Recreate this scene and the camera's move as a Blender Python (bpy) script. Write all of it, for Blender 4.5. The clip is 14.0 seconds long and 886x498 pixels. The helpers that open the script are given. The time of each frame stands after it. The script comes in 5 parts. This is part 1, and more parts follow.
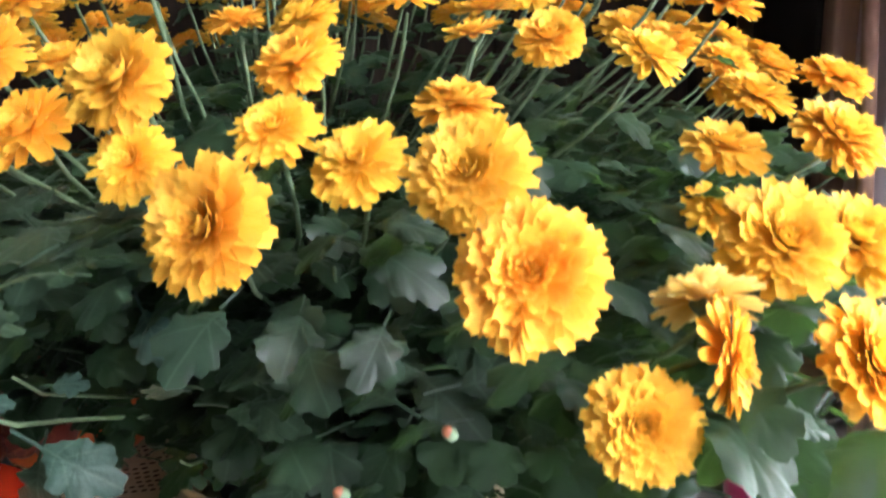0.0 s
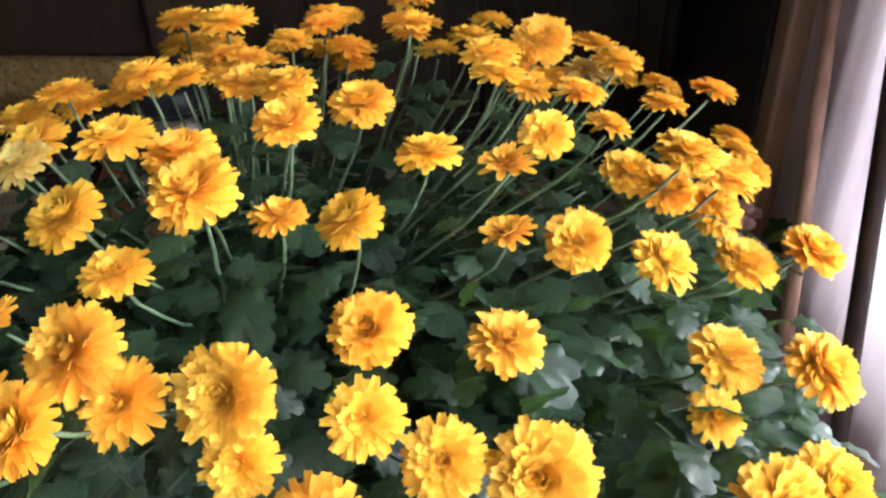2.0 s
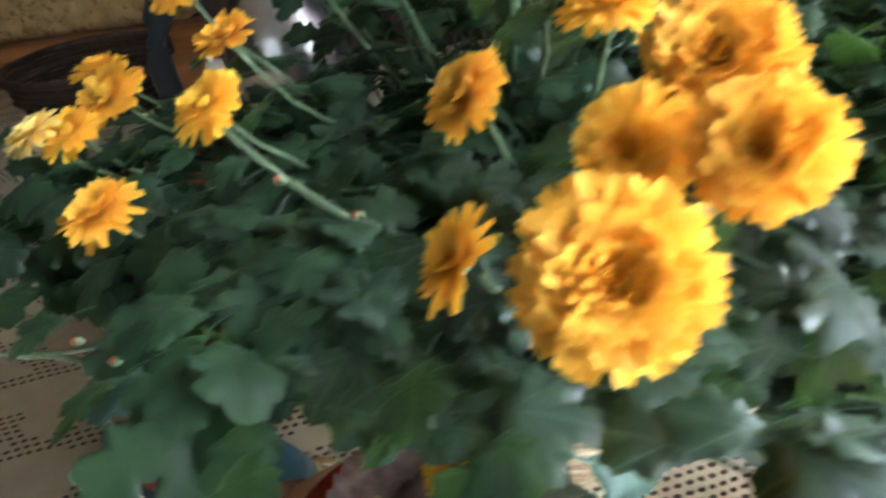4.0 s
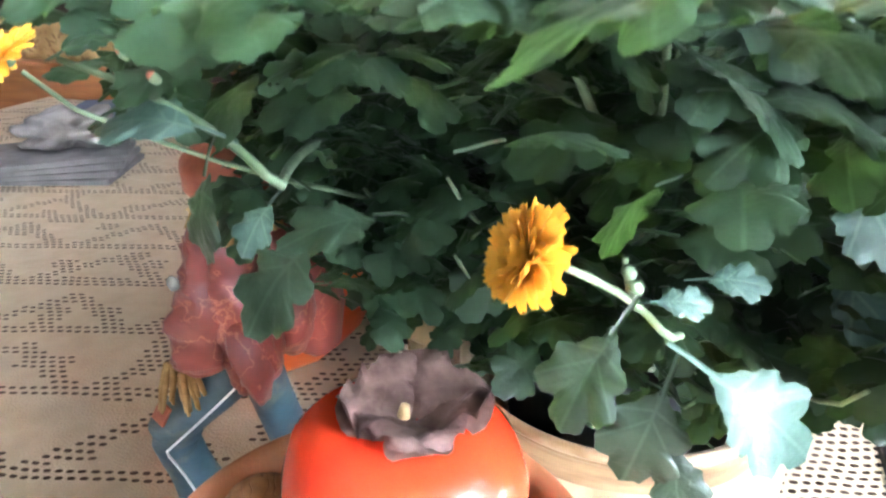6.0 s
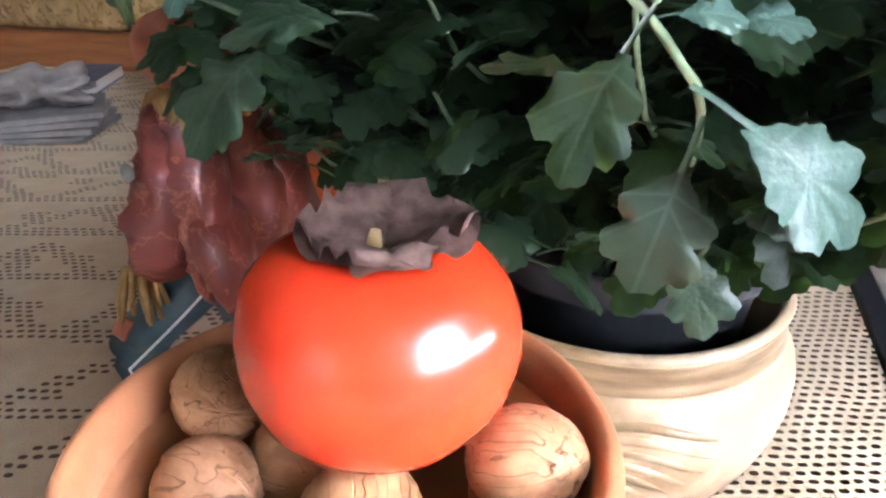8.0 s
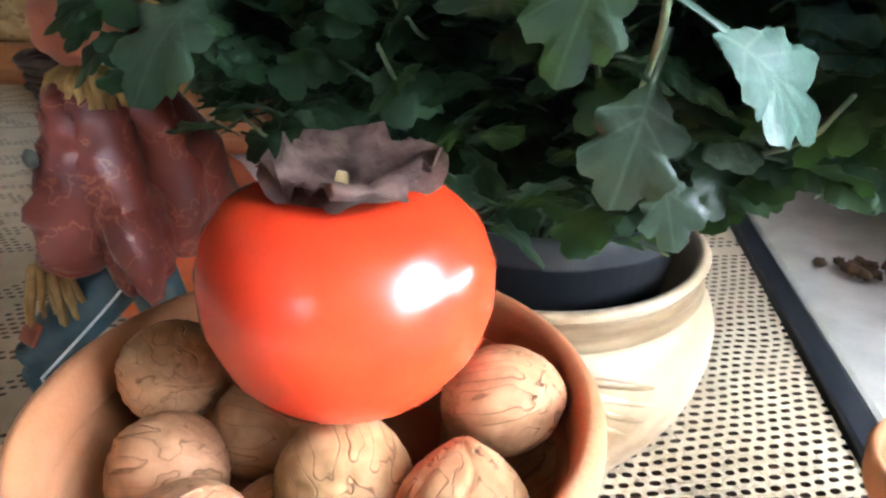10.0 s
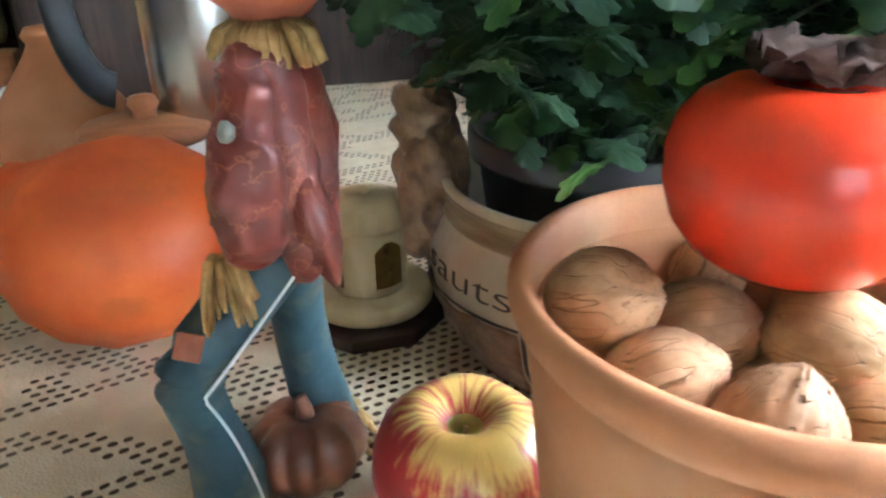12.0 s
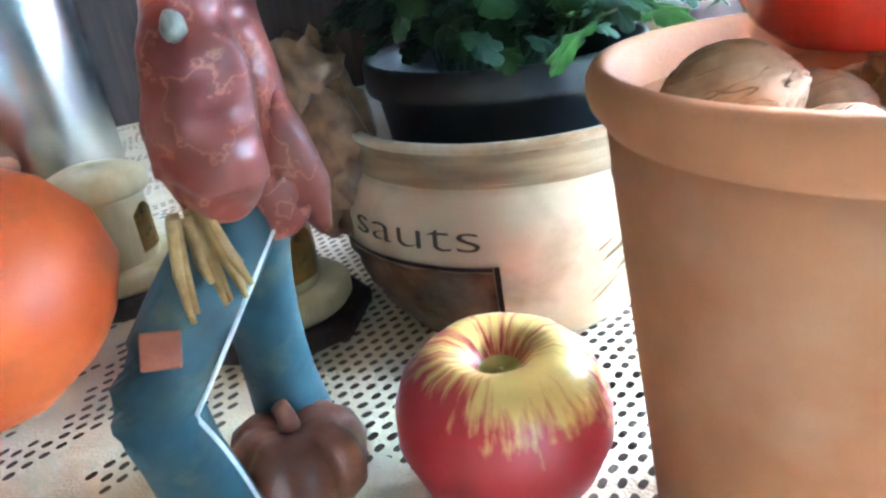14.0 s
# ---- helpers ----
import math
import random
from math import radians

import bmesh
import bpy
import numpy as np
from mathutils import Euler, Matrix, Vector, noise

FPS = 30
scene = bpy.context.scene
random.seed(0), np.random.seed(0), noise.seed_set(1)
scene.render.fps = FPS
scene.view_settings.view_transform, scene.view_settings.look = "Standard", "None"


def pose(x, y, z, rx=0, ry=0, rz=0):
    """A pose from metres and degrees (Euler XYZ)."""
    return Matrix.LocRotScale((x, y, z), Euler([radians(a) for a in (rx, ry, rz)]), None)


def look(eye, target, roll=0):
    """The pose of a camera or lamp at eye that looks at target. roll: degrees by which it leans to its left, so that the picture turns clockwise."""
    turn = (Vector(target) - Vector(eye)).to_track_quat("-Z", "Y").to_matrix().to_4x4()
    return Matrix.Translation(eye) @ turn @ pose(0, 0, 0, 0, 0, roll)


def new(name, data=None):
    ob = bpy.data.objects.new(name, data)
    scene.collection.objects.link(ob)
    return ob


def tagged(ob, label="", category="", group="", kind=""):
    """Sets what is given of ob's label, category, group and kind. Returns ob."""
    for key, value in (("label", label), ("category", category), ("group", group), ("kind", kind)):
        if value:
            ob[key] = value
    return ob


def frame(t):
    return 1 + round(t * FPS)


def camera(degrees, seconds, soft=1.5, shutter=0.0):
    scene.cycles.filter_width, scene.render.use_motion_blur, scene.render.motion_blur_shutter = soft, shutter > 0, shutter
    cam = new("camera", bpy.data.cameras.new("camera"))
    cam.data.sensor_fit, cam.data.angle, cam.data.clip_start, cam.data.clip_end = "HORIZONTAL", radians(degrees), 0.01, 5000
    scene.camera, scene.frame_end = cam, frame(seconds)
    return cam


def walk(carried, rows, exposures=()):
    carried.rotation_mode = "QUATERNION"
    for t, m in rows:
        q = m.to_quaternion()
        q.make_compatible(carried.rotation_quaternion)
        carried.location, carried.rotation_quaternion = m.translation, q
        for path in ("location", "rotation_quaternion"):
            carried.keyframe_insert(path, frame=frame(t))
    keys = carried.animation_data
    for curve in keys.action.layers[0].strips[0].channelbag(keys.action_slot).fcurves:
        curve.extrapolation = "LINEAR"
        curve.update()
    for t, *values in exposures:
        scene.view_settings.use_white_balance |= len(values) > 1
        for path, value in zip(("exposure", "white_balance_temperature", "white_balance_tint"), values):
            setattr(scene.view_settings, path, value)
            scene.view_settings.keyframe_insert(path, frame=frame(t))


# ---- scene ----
cam = camera(64.8, 14.0, soft=2.3, shutter=0.5)
PATH = [
    (0, (0.3673, 0.0161, 0.4650), (-0.1698, 1.8326, -0.1768), -5.6),
    (0.5, (0.3656, 0.0253, 0.4950), (-0.1706, 1.8321, -0.1743), -4.3),
    (1, (0.3511, 0.0266, 0.5352), (-0.1376, 1.7850, -0.2827), -3.5),
    (1.5, (0.3270, 0.0288, 0.5782), (-0.0740, 1.7604, -0.3387), -2.5),
    (2, (0.3201, 0.0394, 0.6078), (0.0150, 1.7452, -0.3908), -2.5),
    (2.5, (0.2781, 0.0555, 0.6057), (-0.0099, 1.6877, -0.5136), -4.1),
    (3, (0.2107, 0.0613, 0.5857), (-0.0627, 1.6515, -0.5960), -6.3),
    (3.5, (0.1562, 0.0526, 0.5628), (-0.0826, 1.6200, -0.6563), -8.5),
    (4, (0.1206, 0.0516, 0.5328), (-0.1863, 1.6252, -0.6628), -10.9),
    (4.2, (0.1056, 0.0499, 0.5207), (-0.2508, 1.6064, -0.6836), -12.1),
    (6.3, (0.1148, 0.0476, 0.3995), (-0.5003, 1.7700, -0.4099), 0.5),
    (6.5, (0.1163, 0.0503, 0.3919), (-0.4929, 1.7690, -0.4297), 0.5),
    (7, (0.1179, 0.0518, 0.3826), (-0.4701, 1.7787, -0.4370), 0.7),
    (7.5, (0.1145, 0.0551, 0.3645), (-0.4654, 1.7606, -0.5045), -0.3),
    (8, (0.1132, 0.0568, 0.3503), (-0.4622, 1.7661, -0.5140), -0.6),
    (8.5, (0.1138, 0.0588, 0.3434), (-0.4585, 1.7569, -0.5449), -0.3),
    (8.7, (0.1138, 0.0588, 0.3434), (-0.4545, 1.7569, -0.5489), -0.3),
    (10.8, (0.0291, 0.0246, 0.3239), (0.0411, 1.8440, -0.5066), 0.5),
    (11, (-0.0038, 0.0200, 0.3222), (0.0841, 1.8324, -0.5189), 1.0),
    (11.5, (-0.0771, 0.0322, 0.3108), (0.1894, 1.7926, -0.6004), 0.2),
    (12, (-0.1238, 0.0409, 0.3122), (0.2793, 1.7941, -0.5617), -0.8),
    (12.5, (-0.1558, 0.0543, 0.2956), (0.3516, 1.7752, -0.5882), -4.6),
    (13, (-0.1718, 0.0716, 0.2744), (0.5521, 1.7259, -0.5855), -5.4),
    (13.5, (-0.1830, 0.0868, 0.2602), (0.6935, 1.6957, -0.5420), -8.1),
    (14, (-0.1983, 0.1042, 0.2496), (0.7358, 1.6664, -0.5793), -7.4),
]

walk(cam, [(t, look(eye, target, roll)) for t, eye, target, roll in PATH],
     [(0.0, -0.55, 6200, 14), (2.5, -0.45, 6100, 11), (4.2, 0.4, 5900, 5), (6.3, 2.0, 5800, 18), (7.2, 1.55, 5850, 20), (8.7, 1.0, 5900, 20), (11.0, 1.15, 5600, 2), (12.5, 2.25, 5200, 0), (14.0, 2.45, 4550, -4)])

# ---- daylight ----
world = bpy.data.worlds.new("sky")
world.use_nodes = True
scene.world = world
sky = world.node_tree.nodes.new("ShaderNodeTexSky")
sky.sky_type, sky.sun_disc = "NISHITA", False
sky.sun_elevation, sky.sun_rotation = radians(30), radians(85)
world.node_tree.links.new(sky.outputs[0], world.node_tree.nodes["Background"].inputs[0])
world.node_tree.nodes["Background"].inputs[1].default_value = 0.1

sun_data = bpy.data.lights.new("sun", "SUN")
sun_data.energy, sun_data.angle, sun_data.color = 1.5, radians(14), (1.0, 0.97, 0.92)
sun = new("sun", sun_data)
sun.matrix_world = look((1.08, 0.22, 0.82), (0.08, 0.30, 0.25))


# ---- materials ----
def rgba(c):
    return (c[0], c[1], c[2], 1.0)


def surface(name, dark, light, scale=60.0, rough=0.6, bump=0.15, fine=400.0, spread=0.0, metal=0.0, gloss=0.5,
            stain=None, stain_scale=9.0, stain_at=0.56, thin=0.0, stretch=(1, 1, 1), coat=0.0, through_tint=None):
    """A procedural surface: two tones by noise, a coarse stain, fine relief, and a shift from object to object."""
    m = bpy.data.materials.new(name)
    m.use_nodes = True
    n, l = m.node_tree.nodes, m.node_tree.links
    b = n["Principled BSDF"]
    co, mp = n.new("ShaderNodeTexCoord"), n.new("ShaderNodeMapping")
    mp.inputs["Scale"].default_value = stretch
    l.new(co.outputs["Object"], mp.inputs[0])
    a = n.new("ShaderNodeTexNoise")
    a.inputs["Scale"].default_value, a.inputs["Detail"].default_value = scale, 5.0
    l.new(mp.outputs[0], a.inputs["Vector"])
    ramp = n.new("ShaderNodeValToRGB")
    ramp.color_ramp.elements[0].position, ramp.color_ramp.elements[1].position = 0.32, 0.68
    ramp.color_ramp.elements[0].color, ramp.color_ramp.elements[1].color = rgba(dark), rgba(light)
    l.new(a.outputs[0], ramp.inputs[0])
    colour = ramp.outputs[0]
    if stain:
        s, r2, mix = n.new("ShaderNodeTexNoise"), n.new("ShaderNodeValToRGB"), n.new("ShaderNodeMix")
        s.inputs["Scale"].default_value, s.inputs["Detail"].default_value = stain_scale, 6.0
        l.new(mp.outputs[0], s.inputs["Vector"])
        r2.color_ramp.elements[0].position, r2.color_ramp.elements[1].position = stain_at - 0.06, stain_at + 0.09
        l.new(s.outputs[0], r2.inputs[0])
        mix.data_type = "RGBA"
        l.new(r2.outputs[0], mix.inputs[0])
        l.new(colour, mix.inputs[6])
        mix.inputs[7].default_value = rgba(stain)
        colour = mix.outputs[2]
    if spread:
        info, hsv, sc = n.new("ShaderNodeObjectInfo"), n.new("ShaderNodeHueSaturation"), n.new("ShaderNodeMapRange")
        sc.inputs[3].default_value, sc.inputs[4].default_value = 1 - spread, 1 + spread
        l.new(info.outputs["Random"], sc.inputs[0])
        l.new(sc.outputs[0], hsv.inputs["Value"])
        hs = n.new("ShaderNodeMapRange")
        hs.inputs[3].default_value, hs.inputs[4].default_value = 0.5 - spread * 0.05, 0.5 + spread * 0.05
        mul = n.new("ShaderNodeMath")
        mul.operation = "FRACT"
        m7 = n.new("ShaderNodeMath")
        m7.operation, m7.inputs[1].default_value = "MULTIPLY", 7.3
        l.new(info.outputs["Random"], m7.inputs[0])
        l.new(m7.outputs[0], mul.inputs[0])
        l.new(mul.outputs[0], hs.inputs[0])
        l.new(hs.outputs[0], hsv.inputs["Hue"])
        l.new(colour, hsv.inputs["Color"])
        colour = hsv.outputs[0]
    l.new(colour, b.inputs["Base Color"])
    b.inputs["Roughness"].default_value, b.inputs["Metallic"].default_value = rough, metal
    b.inputs["Specular IOR Level"].default_value = gloss
    b.inputs["Coat Weight"].default_value, b.inputs["Coat Roughness"].default_value = coat, 0.12
    if bump:
        f, bp = n.new("ShaderNodeTexNoise"), n.new("ShaderNodeBump")
        f.inputs["Scale"].default_value, f.inputs["Detail"].default_value = fine, 4.0
        l.new(mp.outputs[0], f.inputs["Vector"])
        bp.inputs["Strength"].default_value, bp.inputs["Distance"].default_value = bump, 0.002
        l.new(f.outputs[0], bp.inputs["Height"])
        l.new(bp.outputs[0], b.inputs["Normal"])
    if thin:
        tr, ms = n.new("ShaderNodeBsdfTranslucent"), n.new("ShaderNodeMixShader")
        if through_tint:
            tr.inputs[0].default_value = rgba(through_tint)
        else:
            l.new(colour, tr.inputs[0])
        ms.inputs[0].default_value = thin
        l.new(b.outputs[0], ms.inputs[1])
        l.new(tr.outputs[0], ms.inputs[2])
        l.new(ms.outputs[0], n["Material Output"].inputs[0])
    return m


def glow(name, colour, strength):
    m = bpy.data.materials.new(name)
    m.use_nodes = True
    b = m.node_tree.nodes["Principled BSDF"]
    b.inputs["Base Color"].default_value = rgba((0.8, 0.8, 0.8))
    b.inputs["Emission Color"].default_value, b.inputs["Emission Strength"].default_value = rgba(colour), strength
    return m


def glass(name, rough=0.02):
    m = bpy.data.materials.new(name)
    m.use_nodes = True
    b = m.node_tree.nodes["Principled BSDF"]
    b.inputs["Transmission Weight"].default_value, b.inputs["Roughness"].default_value = 1.0, rough
    b.inputs["IOR"].default_value = 1.45
    return m


def lace(name):
    """Cream filet crochet: a net of small openings, set in bands and blocks between closed ground."""
    m = bpy.data.materials.new(name)
    m.use_nodes = True
    n, l = m.node_tree.nodes, m.node_tree.links
    b = n["Principled BSDF"]

    def math_node(op, a, c=None):
        q = n.new("ShaderNodeMath")
        q.operation = op
        for k, v in enumerate((a, c)):
            if v is None:
                continue
            if isinstance(v, (int, float)):
                q.inputs[k].default_value = v
            else:
                l.new(v, q.inputs[k])
        return q.outputs[0]

    co, mp, sp = n.new("ShaderNodeTexCoord"), n.new("ShaderNodeMapping"), n.new("ShaderNodeSeparateXYZ")
    mp.inputs["Rotation"].default_value = (0, 0, radians(-17))
    warp, add = n.new("ShaderNodeTexNoise"), n.new("ShaderNodeVectorMath")
    warp.inputs["Scale"].default_value = 14.0
    ms = n.new("ShaderNodeVectorMath")
    ms.operation, ms.inputs[1].default_value = "MULTIPLY", (0.012, 0.012, 0)
    l.new(co.outputs["Object"], warp.inputs["Vector"])
    l.new(warp.outputs[1], ms.inputs[0])
    l.new(co.outputs["Object"], add.inputs[0])
    l.new(ms.outputs[0], add.inputs[1])
    l.new(add.outputs[0], mp.inputs[0])
    l.new(mp.outputs[0], sp.inputs[0])
    x, y = math_node("DIVIDE", sp.outputs[0], 0.0105), math_node("DIVIDE", sp.outputs[1], 0.0088)
    row = math_node("FLOOR", y)
    x = math_node("ADD", x, math_node("MULTIPLY", math_node("MODULO", math_node("ABSOLUTE", row), 2.0), 0.5))
    col = math_node("FLOOR", x)
    fx = math_node("ABSOLUTE", math_node("SUBTRACT", math_node("FRACT", x), 0.5))
    fy = math_node("ABSOLUTE", math_node("SUBTRACT", math_node("FRACT", y), 0.5))
    r = math_node("ADD", math_node("POWER", math_node("DIVIDE", fx, 0.33), 2.6), math_node("POWER", math_node("DIVIDE", fy, 0.25), 2.6))
    hole = math_node("LESS_THAN", r, 1.0)
    # closed ground and open bands on the one half of the cloth, open net round the pots
    rowm = math_node("MODULO", math_node("ABSOLUTE", math_node("ADD", row, 300.0)), 13.0)
    colm = math_node("MODULO", math_node("ABSOLUTE", math_node("ADD", col, 300.0)), 19.0)
    band = math_node("LESS_THAN", rowm, 2.0)
    zig = math_node("LESS_THAN", math_node("ABSOLUTE", math_node("SUBTRACT", math_node("ABSOLUTE", math_node("SUBTRACT", colm, 9.0)), rowm)), 1.2)
    cell = n.new("ShaderNodeCombineXYZ")
    l.new(math_node("FLOOR", math_node("DIVIDE", col, 3.0)), cell.inputs[0])
    l.new(math_node("FLOOR", math_node("DIVIDE", row, 3.0)), cell.inputs[1])
    white = n.new("ShaderNodeTexWhiteNoise")
    l.new(cell.outputs[0], white.inputs[0])
    blocks = math_node("LESS_THAN", white.outputs[0], 0.14)
    motif = math_node("MAXIMUM", math_node("MAXIMUM", band, zig), blocks)
    edge = math_node("ADD", sp.outputs[0], math_node("MULTIPLY", sp.outputs[1], -0.1))
    net = math_node("MULTIPLY", math_node("GREATER_THAN", edge, 0.0), math_node("LESS_THAN", sp.outputs[1], 0.66))
    opened = math_node("MULTIPLY", hole, math_node("MAXIMUM", motif, net))
    noise_t, ramp = n.new("ShaderNodeTexNoise"), n.new("ShaderNodeValToRGB")
    noise_t.inputs["Scale"].default_value, noise_t.inputs["Detail"].default_value = 30.0, 6.0
    ramp.color_ramp.elements[0].color, ramp.color_ramp.elements[1].color = rgba((0.50, 0.38, 0.24)), rgba((0.74, 0.63, 0.46))
    l.new(co.outputs["Object"], noise_t.inputs["Vector"])
    l.new(noise_t.outputs[0], ramp.inputs[0])
    l.new(ramp.outputs[0], b.inputs["Base Color"])
    b.inputs["Roughness"].default_value = 0.85
    knit, bp = n.new("ShaderNodeTexVoronoi"), n.new("ShaderNodeBump")
    knit.inputs["Scale"].default_value = 420.0
    l.new(co.outputs["Object"], knit.inputs["Vector"])
    bp.inputs["Strength"].default_value, bp.inputs["Distance"].default_value = 0.7, 0.0012
    l.new(math_node("SUBTRACT", knit.outputs[0], math_node("MULTIPLY", math_node("LESS_THAN", r, 1.7), 0.6)), bp.inputs["Height"])
    l.new(bp.outputs[0], b.inputs["Normal"])
    l.new(math_node("SUBTRACT", 1.0, opened), b.inputs["Alpha"])
    return m


def apple_skin(name):
    """Yellow skin with red cheeks and fine streaks that run from the stalk."""
    m = surface(name, (0.68, 0.42, 0.10), (0.80, 0.56, 0.19), scale=14, rough=0.32, bump=0.03, gloss=0.5)
    n, l = m.node_tree.nodes, m.node_tree.links
    b = n["Principled BSDF"]
    base = b.inputs["Base Color"].links[0].from_socket
    co, sp, at = n.new("ShaderNodeTexCoord"), n.new("ShaderNodeSeparateXYZ"), n.new("ShaderNodeMath")
    l.new(co.outputs["Object"], sp.inputs[0])
    at.operation = "ARCTAN2"
    l.new(sp.outputs[1], at.inputs[0])
    l.new(sp.outputs[0], at.inputs[1])
    cb, no = n.new("ShaderNodeCombineXYZ"), n.new("ShaderNodeTexNoise")
    zs = n.new("ShaderNodeMath")
    zs.operation, zs.inputs[1].default_value = "MULTIPLY", 9.0
    l.new(sp.outputs[2], zs.inputs[0])
    l.new(at.outputs[0], cb.inputs[0])
    l.new(zs.outputs[0], cb.inputs[1])
    no.inputs["Scale"].default_value, no.inputs["Detail"].default_value = 9.0, 5.0
    l.new(cb.outputs[0], no.inputs["Vector"])
    big = n.new("ShaderNodeTexNoise")
    big.inputs["Scale"].default_value, big.inputs["Detail"].default_value = 16.0, 2.0
    l.new(co.outputs["Object"], big.inputs["Vector"])
    zr = n.new("ShaderNodeMapRange")
    zr.inputs[1].default_value, zr.inputs[2].default_value = 0.086, 0.04
    zr.inputs[3].default_value, zr.inputs[4].default_value = -0.06, 0.66
    l.new(sp.outputs[2], zr.inputs[0])
    su, s2, ramp, mix = n.new("ShaderNodeMath"), n.new("ShaderNodeMath"), n.new("ShaderNodeValToRGB"), n.new("ShaderNodeMix")
    l.new(no.outputs[0], su.inputs[0])
    l.new(zr.outputs[0], su.inputs[1])
    l.new(su.outputs[0], s2.inputs[0])
    sc = n.new("ShaderNodeMath")
    sc.operation, sc.inputs[1].default_value = "MULTIPLY_ADD", 0.9
    sc.inputs[2].default_value = -0.45
    l.new(big.outputs[0], sc.inputs[0])
    cheek, add = n.new("ShaderNodeVectorMath"), n.new("ShaderNodeMath")
    cheek.operation, cheek.inputs[1].default_value = "DOT_PRODUCT", (-3.0, 2.4, 0.0)
    l.new(co.outputs["Object"], cheek.inputs[0])
    l.new(sc.outputs[0], add.inputs[0])
    l.new(cheek.outputs["Value"], add.inputs[1])
    l.new(add.outputs[0], s2.inputs[1])
    ramp.color_ramp.elements[0].position, ramp.color_ramp.elements[1].position = 0.38, 0.66
    l.new(s2.outputs[0], ramp.inputs[0])
    mix.data_type = "RGBA"
    l.new(ramp.outputs[0], mix.inputs[0])
    l.new(base, mix.inputs[6])
    mix.inputs[7].default_value = rgba((0.42, 0.03, 0.035))
    l.new(mix.outputs[2], b.inputs["Base Color"])
    return m


def shell(name):
    """Tan nutshell with dark wandering furrows."""
    m = surface(name, (0.33, 0.165, 0.072), (0.48, 0.265, 0.13), scale=3.0, rough=0.6, bump=0.0, spread=0.14, gloss=0.35)
    n, l = m.node_tree.nodes, m.node_tree.links
    b = n["Principled BSDF"]
    base = b.inputs["Base Color"].links[0].from_socket
    co, mp, no = n.new("ShaderNodeTexCoord"), n.new("ShaderNodeMapping"), n.new("ShaderNodeTexNoise")
    mp.inputs["Scale"].default_value = (2.2, 2.2, 0.16)
    no.inputs["Scale"].default_value, no.inputs["Detail"].default_value, no.inputs["Distortion"].default_value = 1.5, 1.0, 0.1
    l.new(co.outputs["Object"], mp.inputs[0])
    l.new(mp.outputs[0], no.inputs["Vector"])
    s, ab, ramp, mix, bp = (n.new(k) for k in ("ShaderNodeMath", "ShaderNodeMath", "ShaderNodeValToRGB", "ShaderNodeMix", "ShaderNodeBump"))
    s.operation, s.inputs[1].default_value, ab.operation = "SUBTRACT", 0.5, "ABSOLUTE"
    l.new(no.outputs[0], s.inputs[0])
    l.new(s.outputs[0], ab.inputs[0])
    ramp.color_ramp.elements[0].position, ramp.color_ramp.elements[1].position = 0.0, 0.02
    l.new(ab.outputs[0], ramp.inputs[0])
    mix.data_type = "RGBA"
    l.new(ramp.outputs[0], mix.inputs[0])
    mix.inputs[6].default_value = rgba((0.23, 0.11, 0.048))
    l.new(base, mix.inputs[7])
    l.new(mix.outputs[2], b.inputs["Base Color"])
    bp.inputs["Strength"].default_value, bp.inputs["Distance"].default_value = 0.5, 0.003
    l.new(ramp.outputs[0], bp.inputs["Height"])
    l.new(bp.outputs[0], b.inputs["Normal"])
    return m


def petal(name, base, tip, spread=0.12):
    """Thin petal flesh, each petal a little different: clear tip, deeper claw that also paints in the shade between
    petals.
    """
    m = surface(name, tip, tip, scale=5, rough=0.55, bump=0.12, fine=30, spread=spread, gloss=0.25, thin=0.16)
    n, l = m.node_tree.nodes, m.node_tree.links
    ramp = next(q for q in n if q.bl_idname == "ShaderNodeValToRGB")
    at, geo, mr, mul = n.new("ShaderNodeAttribute"), n.new("ShaderNodeNewGeometry"), n.new("ShaderNodeMapRange"), n.new("ShaderNodeMath")
    at.attribute_name = "along"
    mr.inputs[3].default_value, mr.inputs[4].default_value = 0.8, 1.15
    mul.operation = "MULTIPLY"
    l.new(geo.outputs["Random Per Island"], mr.inputs[0])
    l.new(mr.outputs[0], mul.inputs[0])
    l.new(at.outputs["Fac"], mul.inputs[1])
    l.new(mul.outputs[0], ramp.inputs[0])
    e = ramp.color_ramp.elements
    e[0].position, e[1].position = 0.1, 0.9
    e[0].color, e[1].color = rgba(base), rgba(tip)
    return m


